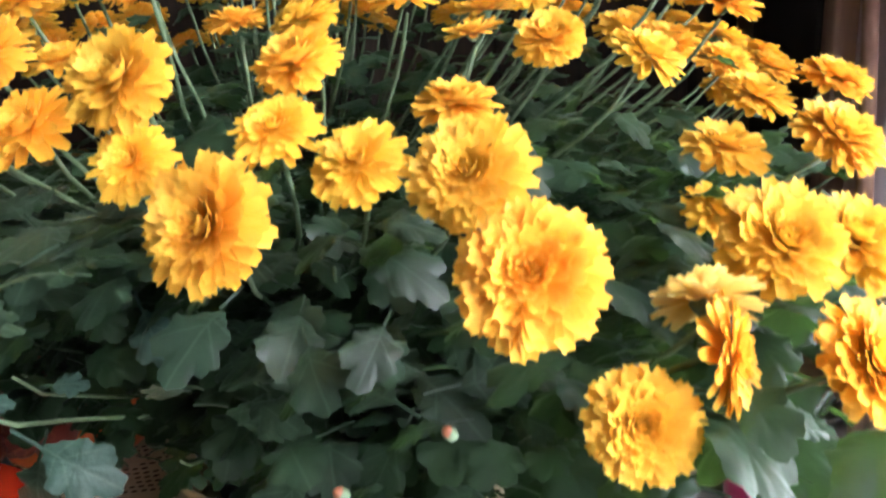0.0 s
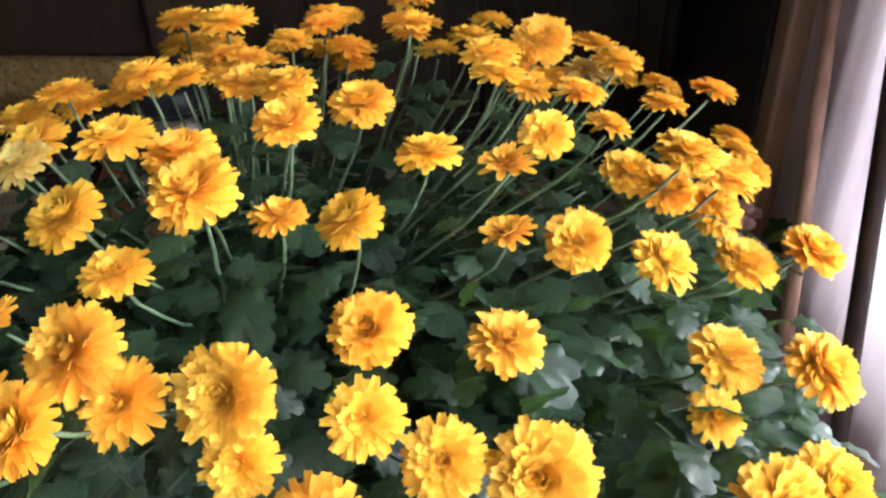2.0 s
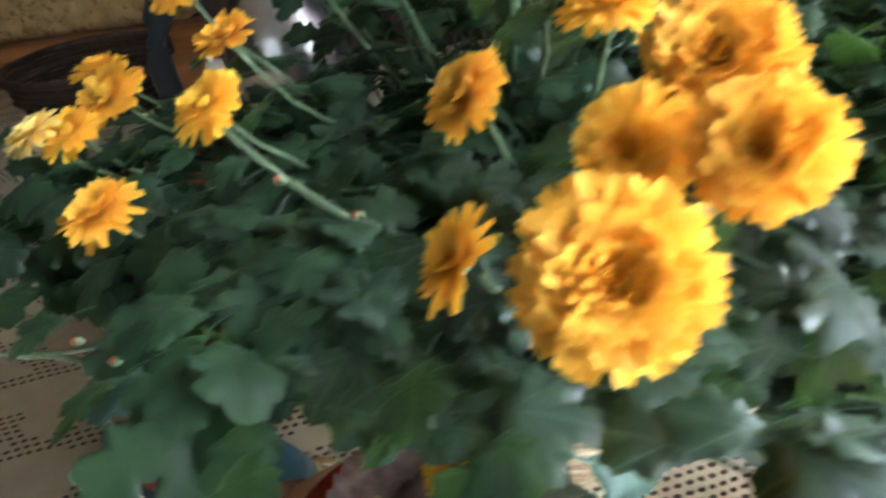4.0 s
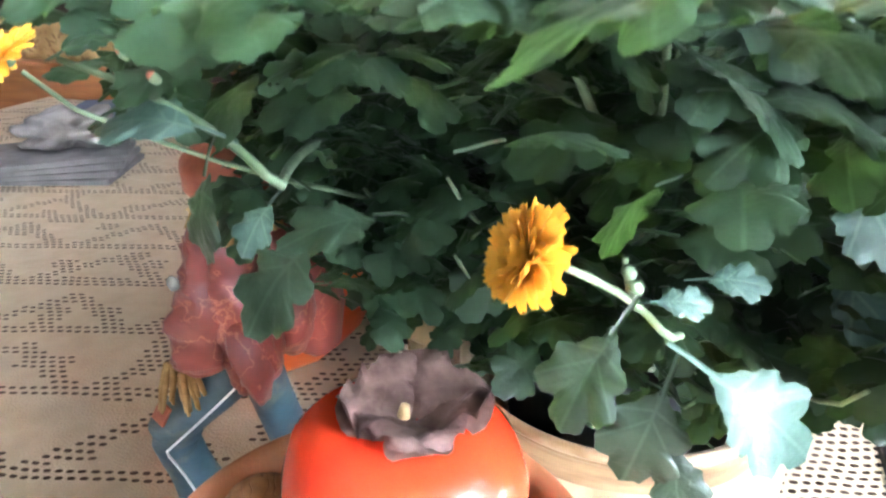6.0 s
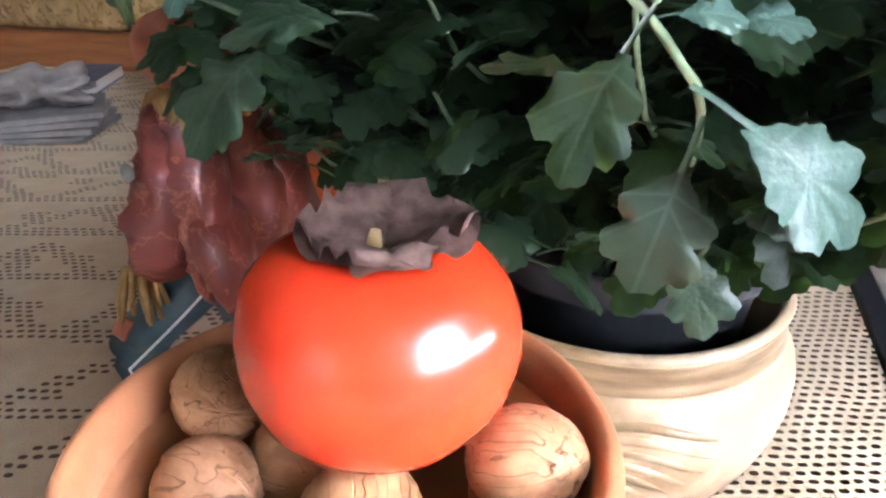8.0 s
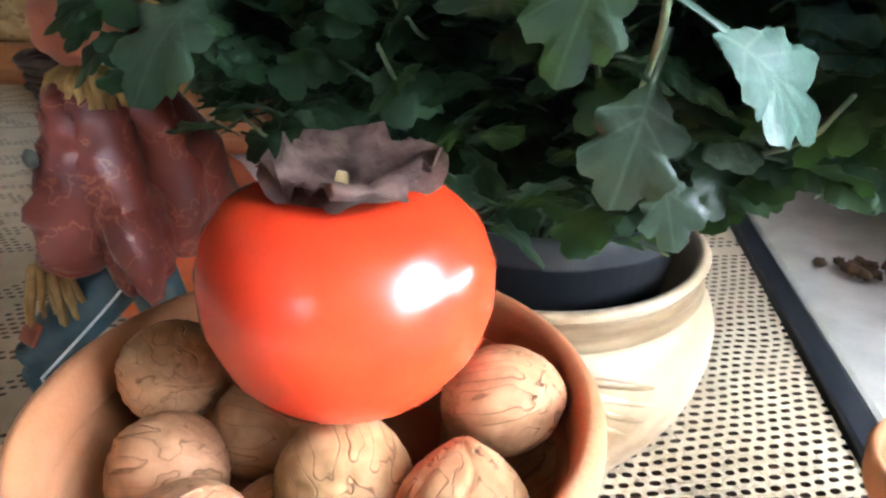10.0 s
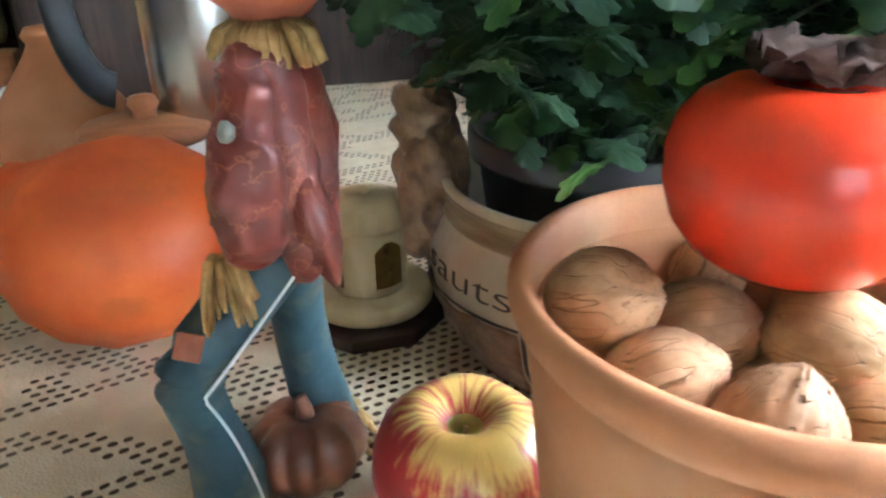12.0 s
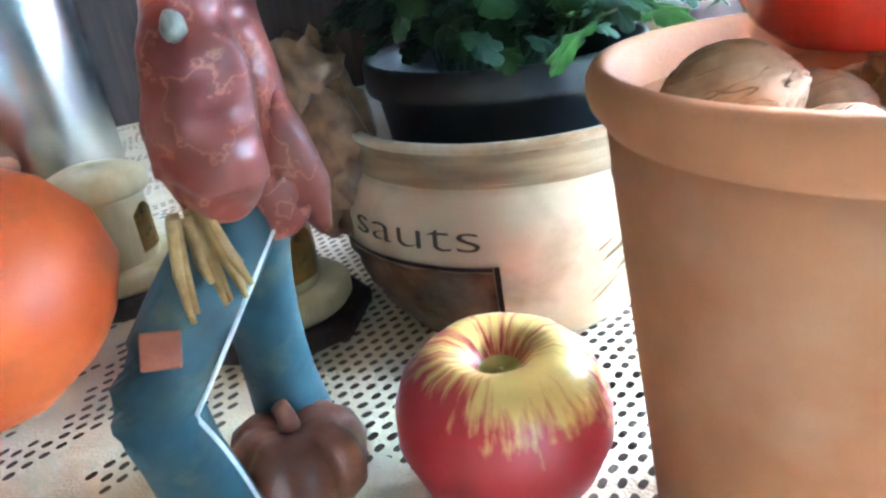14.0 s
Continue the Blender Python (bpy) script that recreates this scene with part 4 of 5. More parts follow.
def flower_mesh(seed, rings, mats, cup=0.0):
    """A double bloom one unit wide: rings of separate spoon-shaped petals, the inner ones curving up and in."""
    r = random.Random(seed)
    bm = bmesh.new()
    along = bm.verts.layers.float.new("along")
    lop = r.uniform(0, 6.28)
    for count, length, lift, width in rings:
        inner = max(0.0, lift / 86)
        turn0 = r.uniform(0, 6.28)
        for k in range(count):
            a = turn0 + 2 * math.pi * (k + r.uniform(-0.38, 0.38)) / count
            ln = length * r.uniform(0.86, 1.06) * (1 + 0.05 * math.cos(a - lop))
            up = radians(lift + r.uniform(-13, 13) + cup)
            tw = r.uniform(-0.6, 0.6)
            wd = width * r.uniform(0.98, 1.24)
            curl = r.uniform(0.1, 0.55) * (1.0 if inner > 0.2 else -0.7)
            rad, z = 0.03 * (1 - inner), 0.012 + 0.03 * inner
            rows = []
            for i in range(6):
                s = i / 5
                if i:
                    bend = up + curl * (s - 0.45)
                    rad += ln / 5 * math.cos(bend)
                    z += ln / 5 * math.sin(bend)
                half = wd * (0.42, 0.74, 0.96, 1.05, 1.0, 0.62)[i]
                row = []
                for u in (-1, 0, 1):
                    zz = z + half * (0.62 * abs(u) - 0.2) + half * u * tw * s
                    notch = 0.012 * (1 if u == 0 and i == 5 else 0)
                    v = bm.verts.new(((rad - notch) * math.cos(a) - u * half * math.sin(a), (rad - notch) * math.sin(a) + u * half * math.cos(a), zz))
                    v[along] = s
                    row.append(v)
                rows.append(row)
            for p, q in zip(rows, rows[1:]):
                for j in range(2):
                    bm.faces.new((p[j], p[j + 1], q[j + 1], q[j]))
    for k in range(9):
        a, d = k * 2.4, 0.006 + 0.004 * k
        got = bmesh.ops.create_cone(bm, segments=5, radius1=0.012, radius2=0.005, depth=0.09, cap_ends=True, matrix=Matrix.Translation((d * math.cos(a), d * math.sin(a), 0.065)))["verts"]
        for f in {f for q in got for f in q.link_faces}:
            f.material_index = 1
    return to_mesh("flower", bm, mats)


FULL = [(24, 0.42, -22, 0.050), (26, 0.43, -5, 0.051), (27, 0.42, 9, 0.051), (26, 0.39, 20, 0.049), (24, 0.36, 31, 0.047), (22, 0.32, 41, 0.045), (19, 0.28, 51, 0.042), (17, 0.24, 59, 0.041), (14, 0.2, 67, 0.037), (9, 0.17, 76, 0.032), (4, 0.15, 85, 0.026)]
OPEN = [(20, 0.46, -12, 0.051), (22, 0.45, 3, 0.052), (21, 0.41, 16, 0.05), (19, 0.36, 29, 0.047), (17, 0.3, 42, 0.043), (15, 0.25, 54, 0.041), (12, 0.2, 66, 0.036), (7, 0.16, 79, 0.03)]
SHY = [(15, 0.47, 14, 0.056), (14, 0.43, 28, 0.054), (12, 0.35, 44, 0.047), (9, 0.25, 60, 0.038), (6, 0.16, 74, 0.03)]
BLOOMS = {"full": [flower_mesh(s, FULL, [PETAL, DISC]) for s in (1, 2, 3)], "open": [flower_mesh(s, OPEN, [PETAL, DISC]) for s in (4, 5, 6)],
          "shy": [flower_mesh(7, SHY, [PETAL, DISC])], "pale": [flower_mesh(8, OPEN, [PALE, DISC])], "rust": [flower_mesh(9, SHY, [RUST, DISC])]}
bm = lathe([(0, -0.16), (0.035, -0.155), (0.07, -0.11), (0.105, -0.03), (0.11, 0.02), (0, 0.015)], 12)
CUP = to_mesh("calyx", bm, STEM)


def leaf_mesh(seed):
    """A chrysanthemum leaf one unit long along +x: a stalk, a wedge base and five to seven rounded, toothed lobes, quilted between the veins."""
    r = random.Random(seed)
    bm = bmesh.new()
    cx = 0.60
    lobes_at = [(0.0, 0.40, 34)]
    for side in (-1, 1):
        lobes_at.append((side * radians(r.uniform(46, 58)), r.uniform(0.31, 0.37), r.uniform(28, 34)))
        lobes_at.append((side * radians(r.uniform(98, 116)), r.uniform(0.23, 0.29), r.uniform(27, 33)))
    n, ph = 56, r.uniform(0, 3)
    bend, cupped = r.uniform(0.12, 0.34), r.uniform(0.02, 0.2)

    def reach(th):
        best = 0.2 if abs(th) < 2.1 else 0.2 + 0.13 * (abs(th) - 2.1) / 1.04
        for a, l, w in lobes_at:
            d = abs(th - a) / radians(w)
            if d < 1:
                best = max(best, l * (1 - 0.5 * d ** 3.2))
        return best * (1 + 0.035 * math.sin(th * 17 + ph))

    def height(x, y, rho, th):
        vein = max(math.exp(-((th - a) / 0.13) ** 2) for a, l, w in lobes_at)
        return cupped * abs(y) + 0.05 * math.sin(x * 3) - bend * x * x - 0.02 * vein * rho - 0.05 * rho ** 3 * (1 - vein) + 0.03 * noise.noise((x * 5, y * 5, seed * 3.0)) * rho

    mid = bm.verts.new((cx, 0, height(cx, 0, 0, 9)))
    rings = []
    for rho in (0.3, 0.62, 0.86, 1.0):
        ring = []
        for k in range(n):
            th = -math.pi + 2 * math.pi * (k + 0.5) / n
            q = reach(th) * rho
            narrow = 1.0 if abs(th) < 2.3 else max(0.35, 1 - (abs(th) - 2.3) * 0.8)
            x, y = cx + q * math.cos(th), q * math.sin(th) * narrow
            ring.append(bm.verts.new((x, y, height(x, y, rho, th))))
        rings.append(ring)
    for k in range(n):
        bm.faces.new((mid, rings[0][k], rings[0][(k + 1) % n]))
    for p, q in zip(rings, rings[1:]):
        for k in range(n):
            j = (k + 1) % n
            bm.faces.new((p[k], q[k], q[j], p[j]))
    rows = []
    for i in range(5):
        x = 0.31 * i / 4
        w = 0.017 + 0.006 * (i == 4)
        z = height(x, 0, 0.5, 9)
        rows.append([bm.verts.new((x, -w, z + 0.012)), bm.verts.new((x, 0, z - 0.012)), bm.verts.new((x, w, z + 0.012))])
    for p, q in zip(rows, rows[1:]):
        for j in range(2):
            bm.faces.new((p[j], q[j], q[j + 1], p[j + 1]))
    return bm


LEAVES = [to_mesh("leaf", leaf_mesh(s), LEAF) for s in range(5)]
SHOOTS = [to_mesh("leaf", leaf_mesh(s + 9), SHOOT) for s in range(3)]


def frame_of(n, spin):
    n = Vector(n).normalized()
    return n.to_track_quat("Z", "Y").to_matrix().to_4x4() @ Matrix.Rotation(spin, 4, "Z")


def put(ob, m):
    ob.matrix_parent_inverse = Matrix.Identity(4)
    ob.matrix_basis = Matrix.Translation((-WX, -WY, -0.148)) @ m


leaf_slots = []


def leaf_between(base, tip, up=(0, 0, 1), shoot=False, wide=1.0, n=0):
    base, tip = Vector(base), Vector(tip)
    x = (tip - base)
    size = x.length
    x.normalize()
    y = Vector(up).cross(x).normalized()
    z = x.cross(y)
    m = Matrix((x, y, z)).transposed().to_4x4()
    ob = part("leaf", (SHOOTS[n % 3] if shoot else LEAVES[n % 5]), None, plant)
    put(ob, Matrix.Translation(base) @ m @ Matrix.Diagonal((size * 1.04, size * wide, size, 1)))


def stem_to(at, n, seed, start=None, thick=0.0011):
    r = random.Random(seed)
    at, n = Vector(at), Vector(n).normalized()
    a0, d0 = r.uniform(0, 6.28), r.uniform(0.0, 0.045)
    s = Vector(start) if start else BASE + Vector((d0 * math.cos(a0), d0 * math.sin(a0), 0))
    run = at - s
    flat = Vector((run.x, run.y, 0))
    low = at - n * 0.015 - Vector((0, 0, 0.05)) - 0.1 * flat
    low.z = max(low.z, s.z + 0.06)
    pts = smooth_path(s, s + 0.3 * flat + Vector((0, 0, 0.03 + 0.5 * run.z)), low, at - n * 0.002, 12)
    pts = [p + 0.0025 * noise.noise_vector(p * 30 + Vector((seed, 0, 0))) for p in pts]
    bm = tube(bmesh.new(), pts, [thick * (1.35 - 0.5 * k / 12) for k in range(13)], 6)
    ob = part("stem", bm, STEM, plant)
    put(ob, Matrix.Identity(4))
    return pts


count = 0


def bloom(x, y, z, d, n=None, kind="full", leaves=8, start=None):
    """One bloom with its stem and the leaves along it. n: the way it faces; else outward from the middle of the bush."""
    global count
    count += 1
    r = random.Random(count)
    at = Vector((x, y, z))
    face = Vector(n) if n else (at - DOME).normalized() + Vector((r.uniform(-0.25, 0.25), r.uniform(-0.3, 0.1), 0.25))
    face.normalize()
    face.z += 1.0 * max(0.0, min(1.0, (y - 0.19) / 0.12))
    face.normalize()
    pool = BLOOMS[kind]
    ob = part("flower", pool[count % len(pool)], None, plant, "" if kind in ("full", "open") else {"shy": "half-open yellow bloom", "pale": "pale yellow bloom", "rust": "fading orange bloom"}[kind])
    seat = at - face * d * 0.16
    put(ob, Matrix.Translation(seat) @ frame_of(face, r.uniform(0, 6.28)) @ Matrix.Diagonal((d, d, d * r.uniform(0.66, 0.82), 1)))
    part("calyx", CUP, None, ob, "green calyx under the bloom")
    pts = stem_to(seat - face * d * 0.13, face, count, start)
    for k in range(leaves):
        t = 2 + (k + r.random()) / leaves * 9.0
        p = pts[int(t)].lerp(pts[min(int(t) + 1, 12)], t % 1)
        a = k * 2.4 + r.uniform(-0.5, 0.5)
        out = Vector((math.cos(a), math.sin(a), r.uniform(-0.25, 0.35)))
        size = r.uniform(0.03, 0.05) * (1.0 if t < 9 else 0.62)
        leaf_slots.append((p, out.normalized(), size, r.uniform(-0.5, 0.5)))
    return ob


UP = (0, -0.2, 1)
bloom(0.254, 0.239, 0.458, 0.036, (-0.1, -0.75, 0.8))
bloom(0.305, 0.266, 0.438, 0.036, (0.35, -0.35, 0.9), "open")
bloom(0.333, 0.317, 0.455, 0.036, (0.1, -0.95, 0.4))
bloom(0.258, 0.212, 0.439, 0.032, (0.05, -0.75, 0.75), "open")
bloom(0.175, 0.276, 0.497, 0.044, (-0.1, -0.6, 0.9))
bloom(0.159, 0.202, 0.468, 0.042, (-0.2, -0.75, 0.75))
bloom(0.191, 0.345, 0.501, 0.039, (0, -0.5, 0.9))
bloom(0.374, 0.322, 0.445, 0.036, (0.85, -0.5, 0.35), "open")
bloom(0.401, 0.300, 0.411, 0.037, (0.45, -0.55, 0.7), "open")
bloom(0.398, 0.283, 0.388, 0.030, (0.65, -0.6, 0.4), "open")
bloom(0.212, 0.406, 0.491, 0.042, (0.05, -0.55, 0.85))
bloom(0.217, 0.195, 0.459, 0.041, (-0.05, -0.85, 0.6))
bloom(0.220, 0.190, 0.433, 0.030, (0.1, -0.8, 0.5), "open")
bloom(0.287, 0.205, 0.429, 0.034, (0.05, -0.7, 0.75), "open")
bloom(0.320, 0.205, 0.424, 0.044, (0.05, -0.85, 0.6))
bloom(0.251, 0.172, 0.418, 0.047, (-0.1, -0.9, 0.5))
bloom(0.342, 0.175, 0.404, 0.046, (0.1, -0.85, 0.6))
bloom(0.410, 0.223, 0.397, 0.044, (0.3, -0.8, 0.6))
bloom(0.172, 0.202, 0.445, 0.036, (-0.05, -0.6, 0.6), "open")
bloom(0.097, 0.233, 0.452, 0.031, (-0.8, -0.4, 0.6), "open")
bloom(0.143, 0.259, 0.465, 0.033, (0, -0.25, 1), "open")
bloom(0.123, 0.261, 0.489, 0.038, (-0.35, -0.75, 0.7))
bloom(0.230, 0.300, 0.472, 0.036, (-0.6, -0.6, 0.6))
bloom(0.137, 0.183, 0.456, 0.030, (-0.4, -0.8, 0.5), "open")
bloom(0.131, 0.146, 0.452, 0.044, (-0.1, -0.75, 0.7))
bloom(0.097, 0.172, 0.440, 0.029, (-0.75, -0.2, 0.75), "shy")
bloom(0.044, 0.387, 0.501, 0.038)
bloom(0.095, 0.385, 0.512, 0.038)
bloom(0.158, 0.381, 0.509, 0.036, UP, "open")
bloom(0.182, 0.376, 0.510, 0.036, UP)
bloom(0.153, 0.525, 0.508, 0.038)
bloom(0.256, 0.367, 0.479, 0.038, (0, -0.15, 1), "open")
bloom(0.295, 0.374, 0.469, 0.034, (0, -0.3, 1), "rust")
bloom(0.300, 0.317, 0.459, 0.027, (-0.2, -0.3, 0.9), "rust")
bloom(0.316, 0.396, 0.476, 0.034, (0.2, -0.9, 0.4), "open")
bloom(0.201, 0.299, 0.473, 0.028, UP, "open")
bloom(0.117, 0.317, 0.502, 0.040, (-0.1, -0.3, 0.95), "open")
bloom(0.400, 0.595, 0.446, 0.036)
bloom(0.413, 0.660, 0.420, 0.036)
bloom(0.420, 0.490, 0.430, 0.038)
bloom(0.418, 0.429, 0.415, 0.036, (0.6, -0.4, 0.7))
bloom(0.422, 0.368, 0.421, 0.040, (0.7, -0.4, 0.6))
bloom(0.500, 0.500, 0.360, 0.036, (0.8, -0.2, 0.6))
bloom(0.490, 0.462, 0.382, 0.036, (0.8, -0.3, 0.6))
bloom(0.010, 0.290, 0.458, 0.026, (-0.3, -0.5, 0.8), "rust")
bloom(0.149, 0.316, 0.496, 0.040, (-0.1, -0.4, 0.9))
bloom(0.064, 0.314, 0.488, 0.036, (-0.4, -0.6, 0.7), "pale")
bloom(0.013, 0.250, 0.450, 0.030, (-0.5, -0.6, 0.7), "open")
bloom(0.369, 0.175, 0.361, 0.036, (0.2, -0.8, 0.55))
bloom(0.396, 0.193, 0.373, 0.036, (0.95, -0.2, 0.2), "open")
bloom(0.384, 0.212, 0.385, 0.034, (-0.1, 0.75, 0.6), "pale")
bloom(0.428, 0.190, 0.376, 0.040, (0.6, -0.5, 0.6))
bloom(0.434, 0.245, 0.391, 0.042, (0.5, -0.6, 0.7))
bloom(0.308, 0.480, 0.507, 0.044, (0.1, -0.9, 0.45))
bloom(0.212, 0.561, 0.519, 0.040)
bloom(0.153, 0.545, 0.510, 0.038)
bloom(0.221, 0.500, 0.515, 0.038)
bloom(0.278, 0.460, 0.505, 0.040, UP, "open")
bloom(0.363, 0.407, 0.452, 0.036, (0.5, -0.5, 0.7))
bloom(0.384, 0.402, 0.445, 0.040, (0.6, -0.5, 0.7))
bloom(0.413, 0.413, 0.432, 0.036, (0.6, -0.4, 0.7))
bloom(0.448, 0.488, 0.420, 0.038, (0.6, -0.3, 0.7))
bloom(0.457, 0.376, 0.425, 0.038, (0.7, -0.3, 0.6))
bloom(0.440, 0.290, 0.415, 0.040, (0.7, -0.5, 0.5))
bloom(0.458, 0.588, 0.406, 0.036)
bloom(0.055, 0.337, 0.489, 0.040, (-0.4, -0.5, 0.8))
bloom(0.160, 0.170, 0.462, 0.034, (-0.3, -0.7, 0.7))
bloom(0.369, 0.600, 0.450, 0.036)
bloom(0.116, 0.454, 0.526, 0.042)
bloom(0.075, 0.477, 0.522, 0.038)
bloom(0.340, 0.514, 0.479, 0.036, None, "pale")
bloom(0.102, 0.410, 0.503, 0.040)
bloom(0.019, 0.338, 0.491, 0.034, (-0.4, -0.6, 0.7), "pale")
bloom(-0.025, 0.335, 0.468, 0.034, (-0.5, -0.5, 0.7))
bloom(0.006, 0.390, 0.484, 0.036)
bloom(-0.041, 0.248, 0.416, 0.034, (-0.2, -0.45, 0.9), "open", 4)
bloom(-0.084, 0.309, 0.420, 0.034, (-0.4, -0.6, 0.7), "open", 4)
bloom(-0.097, 0.303, 0.424, 0.030, (-0.6, -0.3, 0.7), "pale", 4)
bloom(-0.100, 0.216, 0.380, 0.030, (-0.6, -0.5, 0.6), "open", 3)
bloom(-0.072, 0.328, 0.428, 0.040, (-0.5, -0.6, 0.5), "full", 4)
bloom(-0.125, 0.410, 0.412, 0.036, (-0.3, 0.3, 0.9), "open", 4)


# blooms further back, filling the crown
for k in range(46):
    a = rnd.uniform(-0.7, 3.6)
    rr = rnd.uniform(0.08, 0.24)
    x, y = 0.21 + rr * math.cos(a) * 1.05, 0.47 + rr * math.sin(a) * 0.75
    z = 0.535 - 0.95 * ((x - 0.2) ** 2 + 1.1 * (y - 0.45) ** 2) + rnd.uniform(-0.05, -0.012)
    bloom(x, y, z, rnd.uniform(0.03, 0.042), None, rnd.choice(("full", "open", "open")), 6)

# leafy side shoots without blooms, low round the pot
for k in range(64):
    a = rnd.uniform(0, 2 * math.pi)
    rr = rnd.uniform(0.08, 0.2)
    e = Vector((0.13 + rr * math.cos(a) * 1.15, 0.42 + rr * math.sin(a), rnd.uniform(0.25, 0.41)))
    if e.y < 0.27 and e.x < 0.07:
        e.y += 0.06
    pts = stem_to(e, (math.cos(a), math.sin(a), 0.6), 900 + k, thick=0.001)
    for j in range(12):
        t = 2.5 + j * 0.78 + rnd.random() * 0.3
        p = pts[int(t)].lerp(pts[min(int(t) + 1, 12)], t % 1)
        b = j * 2.4 + rnd.uniform(-0.4, 0.4)
        leaf_slots.append((p, Vector((math.cos(b), math.sin(b), rnd.uniform(-0.3, 0.3))).normalized(), rnd.uniform(0.028, 0.05), rnd.uniform(-0.5, 0.5)))

# leafy mass under the blooms, between the stems
for k in range(620):
    x, y = rnd.uniform(-0.02, 0.46), rnd.uniform(0.2, 0.62)
    top = 0.455 - 1.0 * ((x - 0.19) ** 2 + 0.9 * (y - 0.4) ** 2)
    low = 0.19 + 0.35 * max(0.0, 0.36 - y) + 0.25 * abs(x - 0.12)
    if top - 0.02 < low:
        continue
    p = Vector((x, y, rnd.uniform(low, top - 0.015)))
    a = rnd.uniform(0, 2 * math.pi)
    leaf_slots.append((p, Vector((math.cos(a), math.sin(a), rnd.uniform(-0.4, 0.45))).normalized(), rnd.uniform(0.03, 0.052), rnd.uniform(-0.6, 0.6)))
for k in range(230):
    p = Vector((rnd.uniform(-0.05, 0.09), rnd.uniform(0.27, 0.4), rnd.uniform(0.265, 0.41)))
    a = rnd.uniform(0, 2 * math.pi)
    leaf_slots.append((p, Vector((math.cos(a), math.sin(a), rnd.uniform(-0.4, 0.3))).normalized(), rnd.uniform(0.026, 0.045), rnd.uniform(-0.6, 0.6)))

for k in range(560):
    p = Vector((rnd.uniform(-0.03, 0.3), rnd.uniform(0.295, 0.52), rnd.uniform(0.205, 0.37)))
    a = rnd.uniform(0, 2 * math.pi)
    leaf_slots.append((p, Vector((math.cos(a), math.sin(a), rnd.uniform(-0.5, 0.4))).normalized(), rnd.uniform(0.03, 0.05), rnd.uniform(-0.6, 0.6)))
for k in range(230):
    p = Vector((rnd.uniform(-0.125, -0.01), rnd.uniform(0.27, 0.36), rnd.uniform(0.335, 0.405)))
    a = rnd.uniform(0, 2 * math.pi)
    leaf_slots.append((p, Vector((math.cos(a), math.sin(a), rnd.uniform(-0.4, 0.2))).normalized(), rnd.uniform(0.026, 0.042), rnd.uniform(-0.6, 0.6)))
for k in range(110):
    p = Vector((rnd.uniform(-0.09, 0.0), rnd.uniform(0.3, 0.345), rnd.uniform(0.28, 0.345)))
    a = rnd.uniform(0, 2 * math.pi)
    leaf_slots.append((p, Vector((math.cos(a), math.sin(a), rnd.uniform(-0.5, 0.2))).normalized(), rnd.uniform(0.026, 0.042), rnd.uniform(-0.6, 0.6)))

for k in range(230):
    p = Vector((rnd.uniform(0.09, 0.32), rnd.uniform(0.255, 0.33), rnd.uniform(0.285, 0.38)))
    a = rnd.uniform(0, 2 * math.pi)
    leaf_slots.append((p, Vector((math.cos(a), math.sin(a), rnd.uniform(-0.4, 0.3))).normalized(), rnd.uniform(0.028, 0.046), rnd.uniform(-0.6, 0.6)))
for k in range(150):
    p = Vector((rnd.uniform(-0.05, 0.2), rnd.uniform(0.225, 0.29), rnd.uniform(0.37, 0.405)))
    a = rnd.uniform(0, 2 * math.pi)
    leaf_slots.append((p, Vector((math.cos(a), math.sin(a), rnd.uniform(-0.3, 0.2))).normalized(), rnd.uniform(0.028, 0.042), rnd.uniform(-0.5, 0.5)))

for k in range(330):
    p = Vector((rnd.uniform(0.2, 0.33), rnd.uniform(0.2, 0.34), rnd.uniform(0.275, 0.35))) if k < 200 else Vector((rnd.uniform(0.11, 0.24), rnd.uniform(0.31, 0.4), rnd.uniform(0.235, 0.3)))
    a = rnd.uniform(0, 2 * math.pi)
    leaf_slots.append((p, Vector((math.cos(a), math.sin(a), rnd.uniform(-0.4, 0.3))).normalized(), rnd.uniform(0.03, 0.048), rnd.uniform(-0.6, 0.6)))

# leaves on the stems right under the front blooms
for k in range(160):
    x = rnd.uniform(0.015, 0.2)
    p = Vector((x, rnd.uniform(0.155 if x < 0.11 else 0.138, 0.24), rnd.uniform(0.398, 0.411)))
    a = rnd.uniform(0, 2 * math.pi)
    leaf_slots.append((p, Vector((math.cos(a), math.sin(a), rnd.uniform(0.0, 0.3))).normalized(), rnd.uniform(0.028, 0.042), rnd.uniform(-0.5, 0.5)))

# leaves between the stems on the window side, and on the side of the scarecrow
for k in range(200):
    p = Vector((rnd.uniform(0.26, 0.43), rnd.uniform(0.2, 0.46), rnd.uniform(0.29, 0.37)))
    a = rnd.uniform(0, 2 * math.pi)
    leaf_slots.append((p, Vector((math.cos(a), math.sin(a), rnd.uniform(-0.4, 0.4))).normalized(), rnd.uniform(0.028, 0.044), rnd.uniform(-0.6, 0.6)))
for k in range(300):
    x, y = rnd.uniform(0.24, 0.46), rnd.uniform(0.27, 0.56)
    p = Vector((x, y, rnd.uniform(0.34, 0.415 - 0.35 * max(0.0, x - 0.3))))
    a = rnd.uniform(0, 2 * math.pi)
    leaf_slots.append((p, Vector((math.cos(a), math.sin(a), rnd.uniform(-0.3, 0.4))).normalized(), rnd.uniform(0.026, 0.042), rnd.uniform(-0.6, 0.6)))
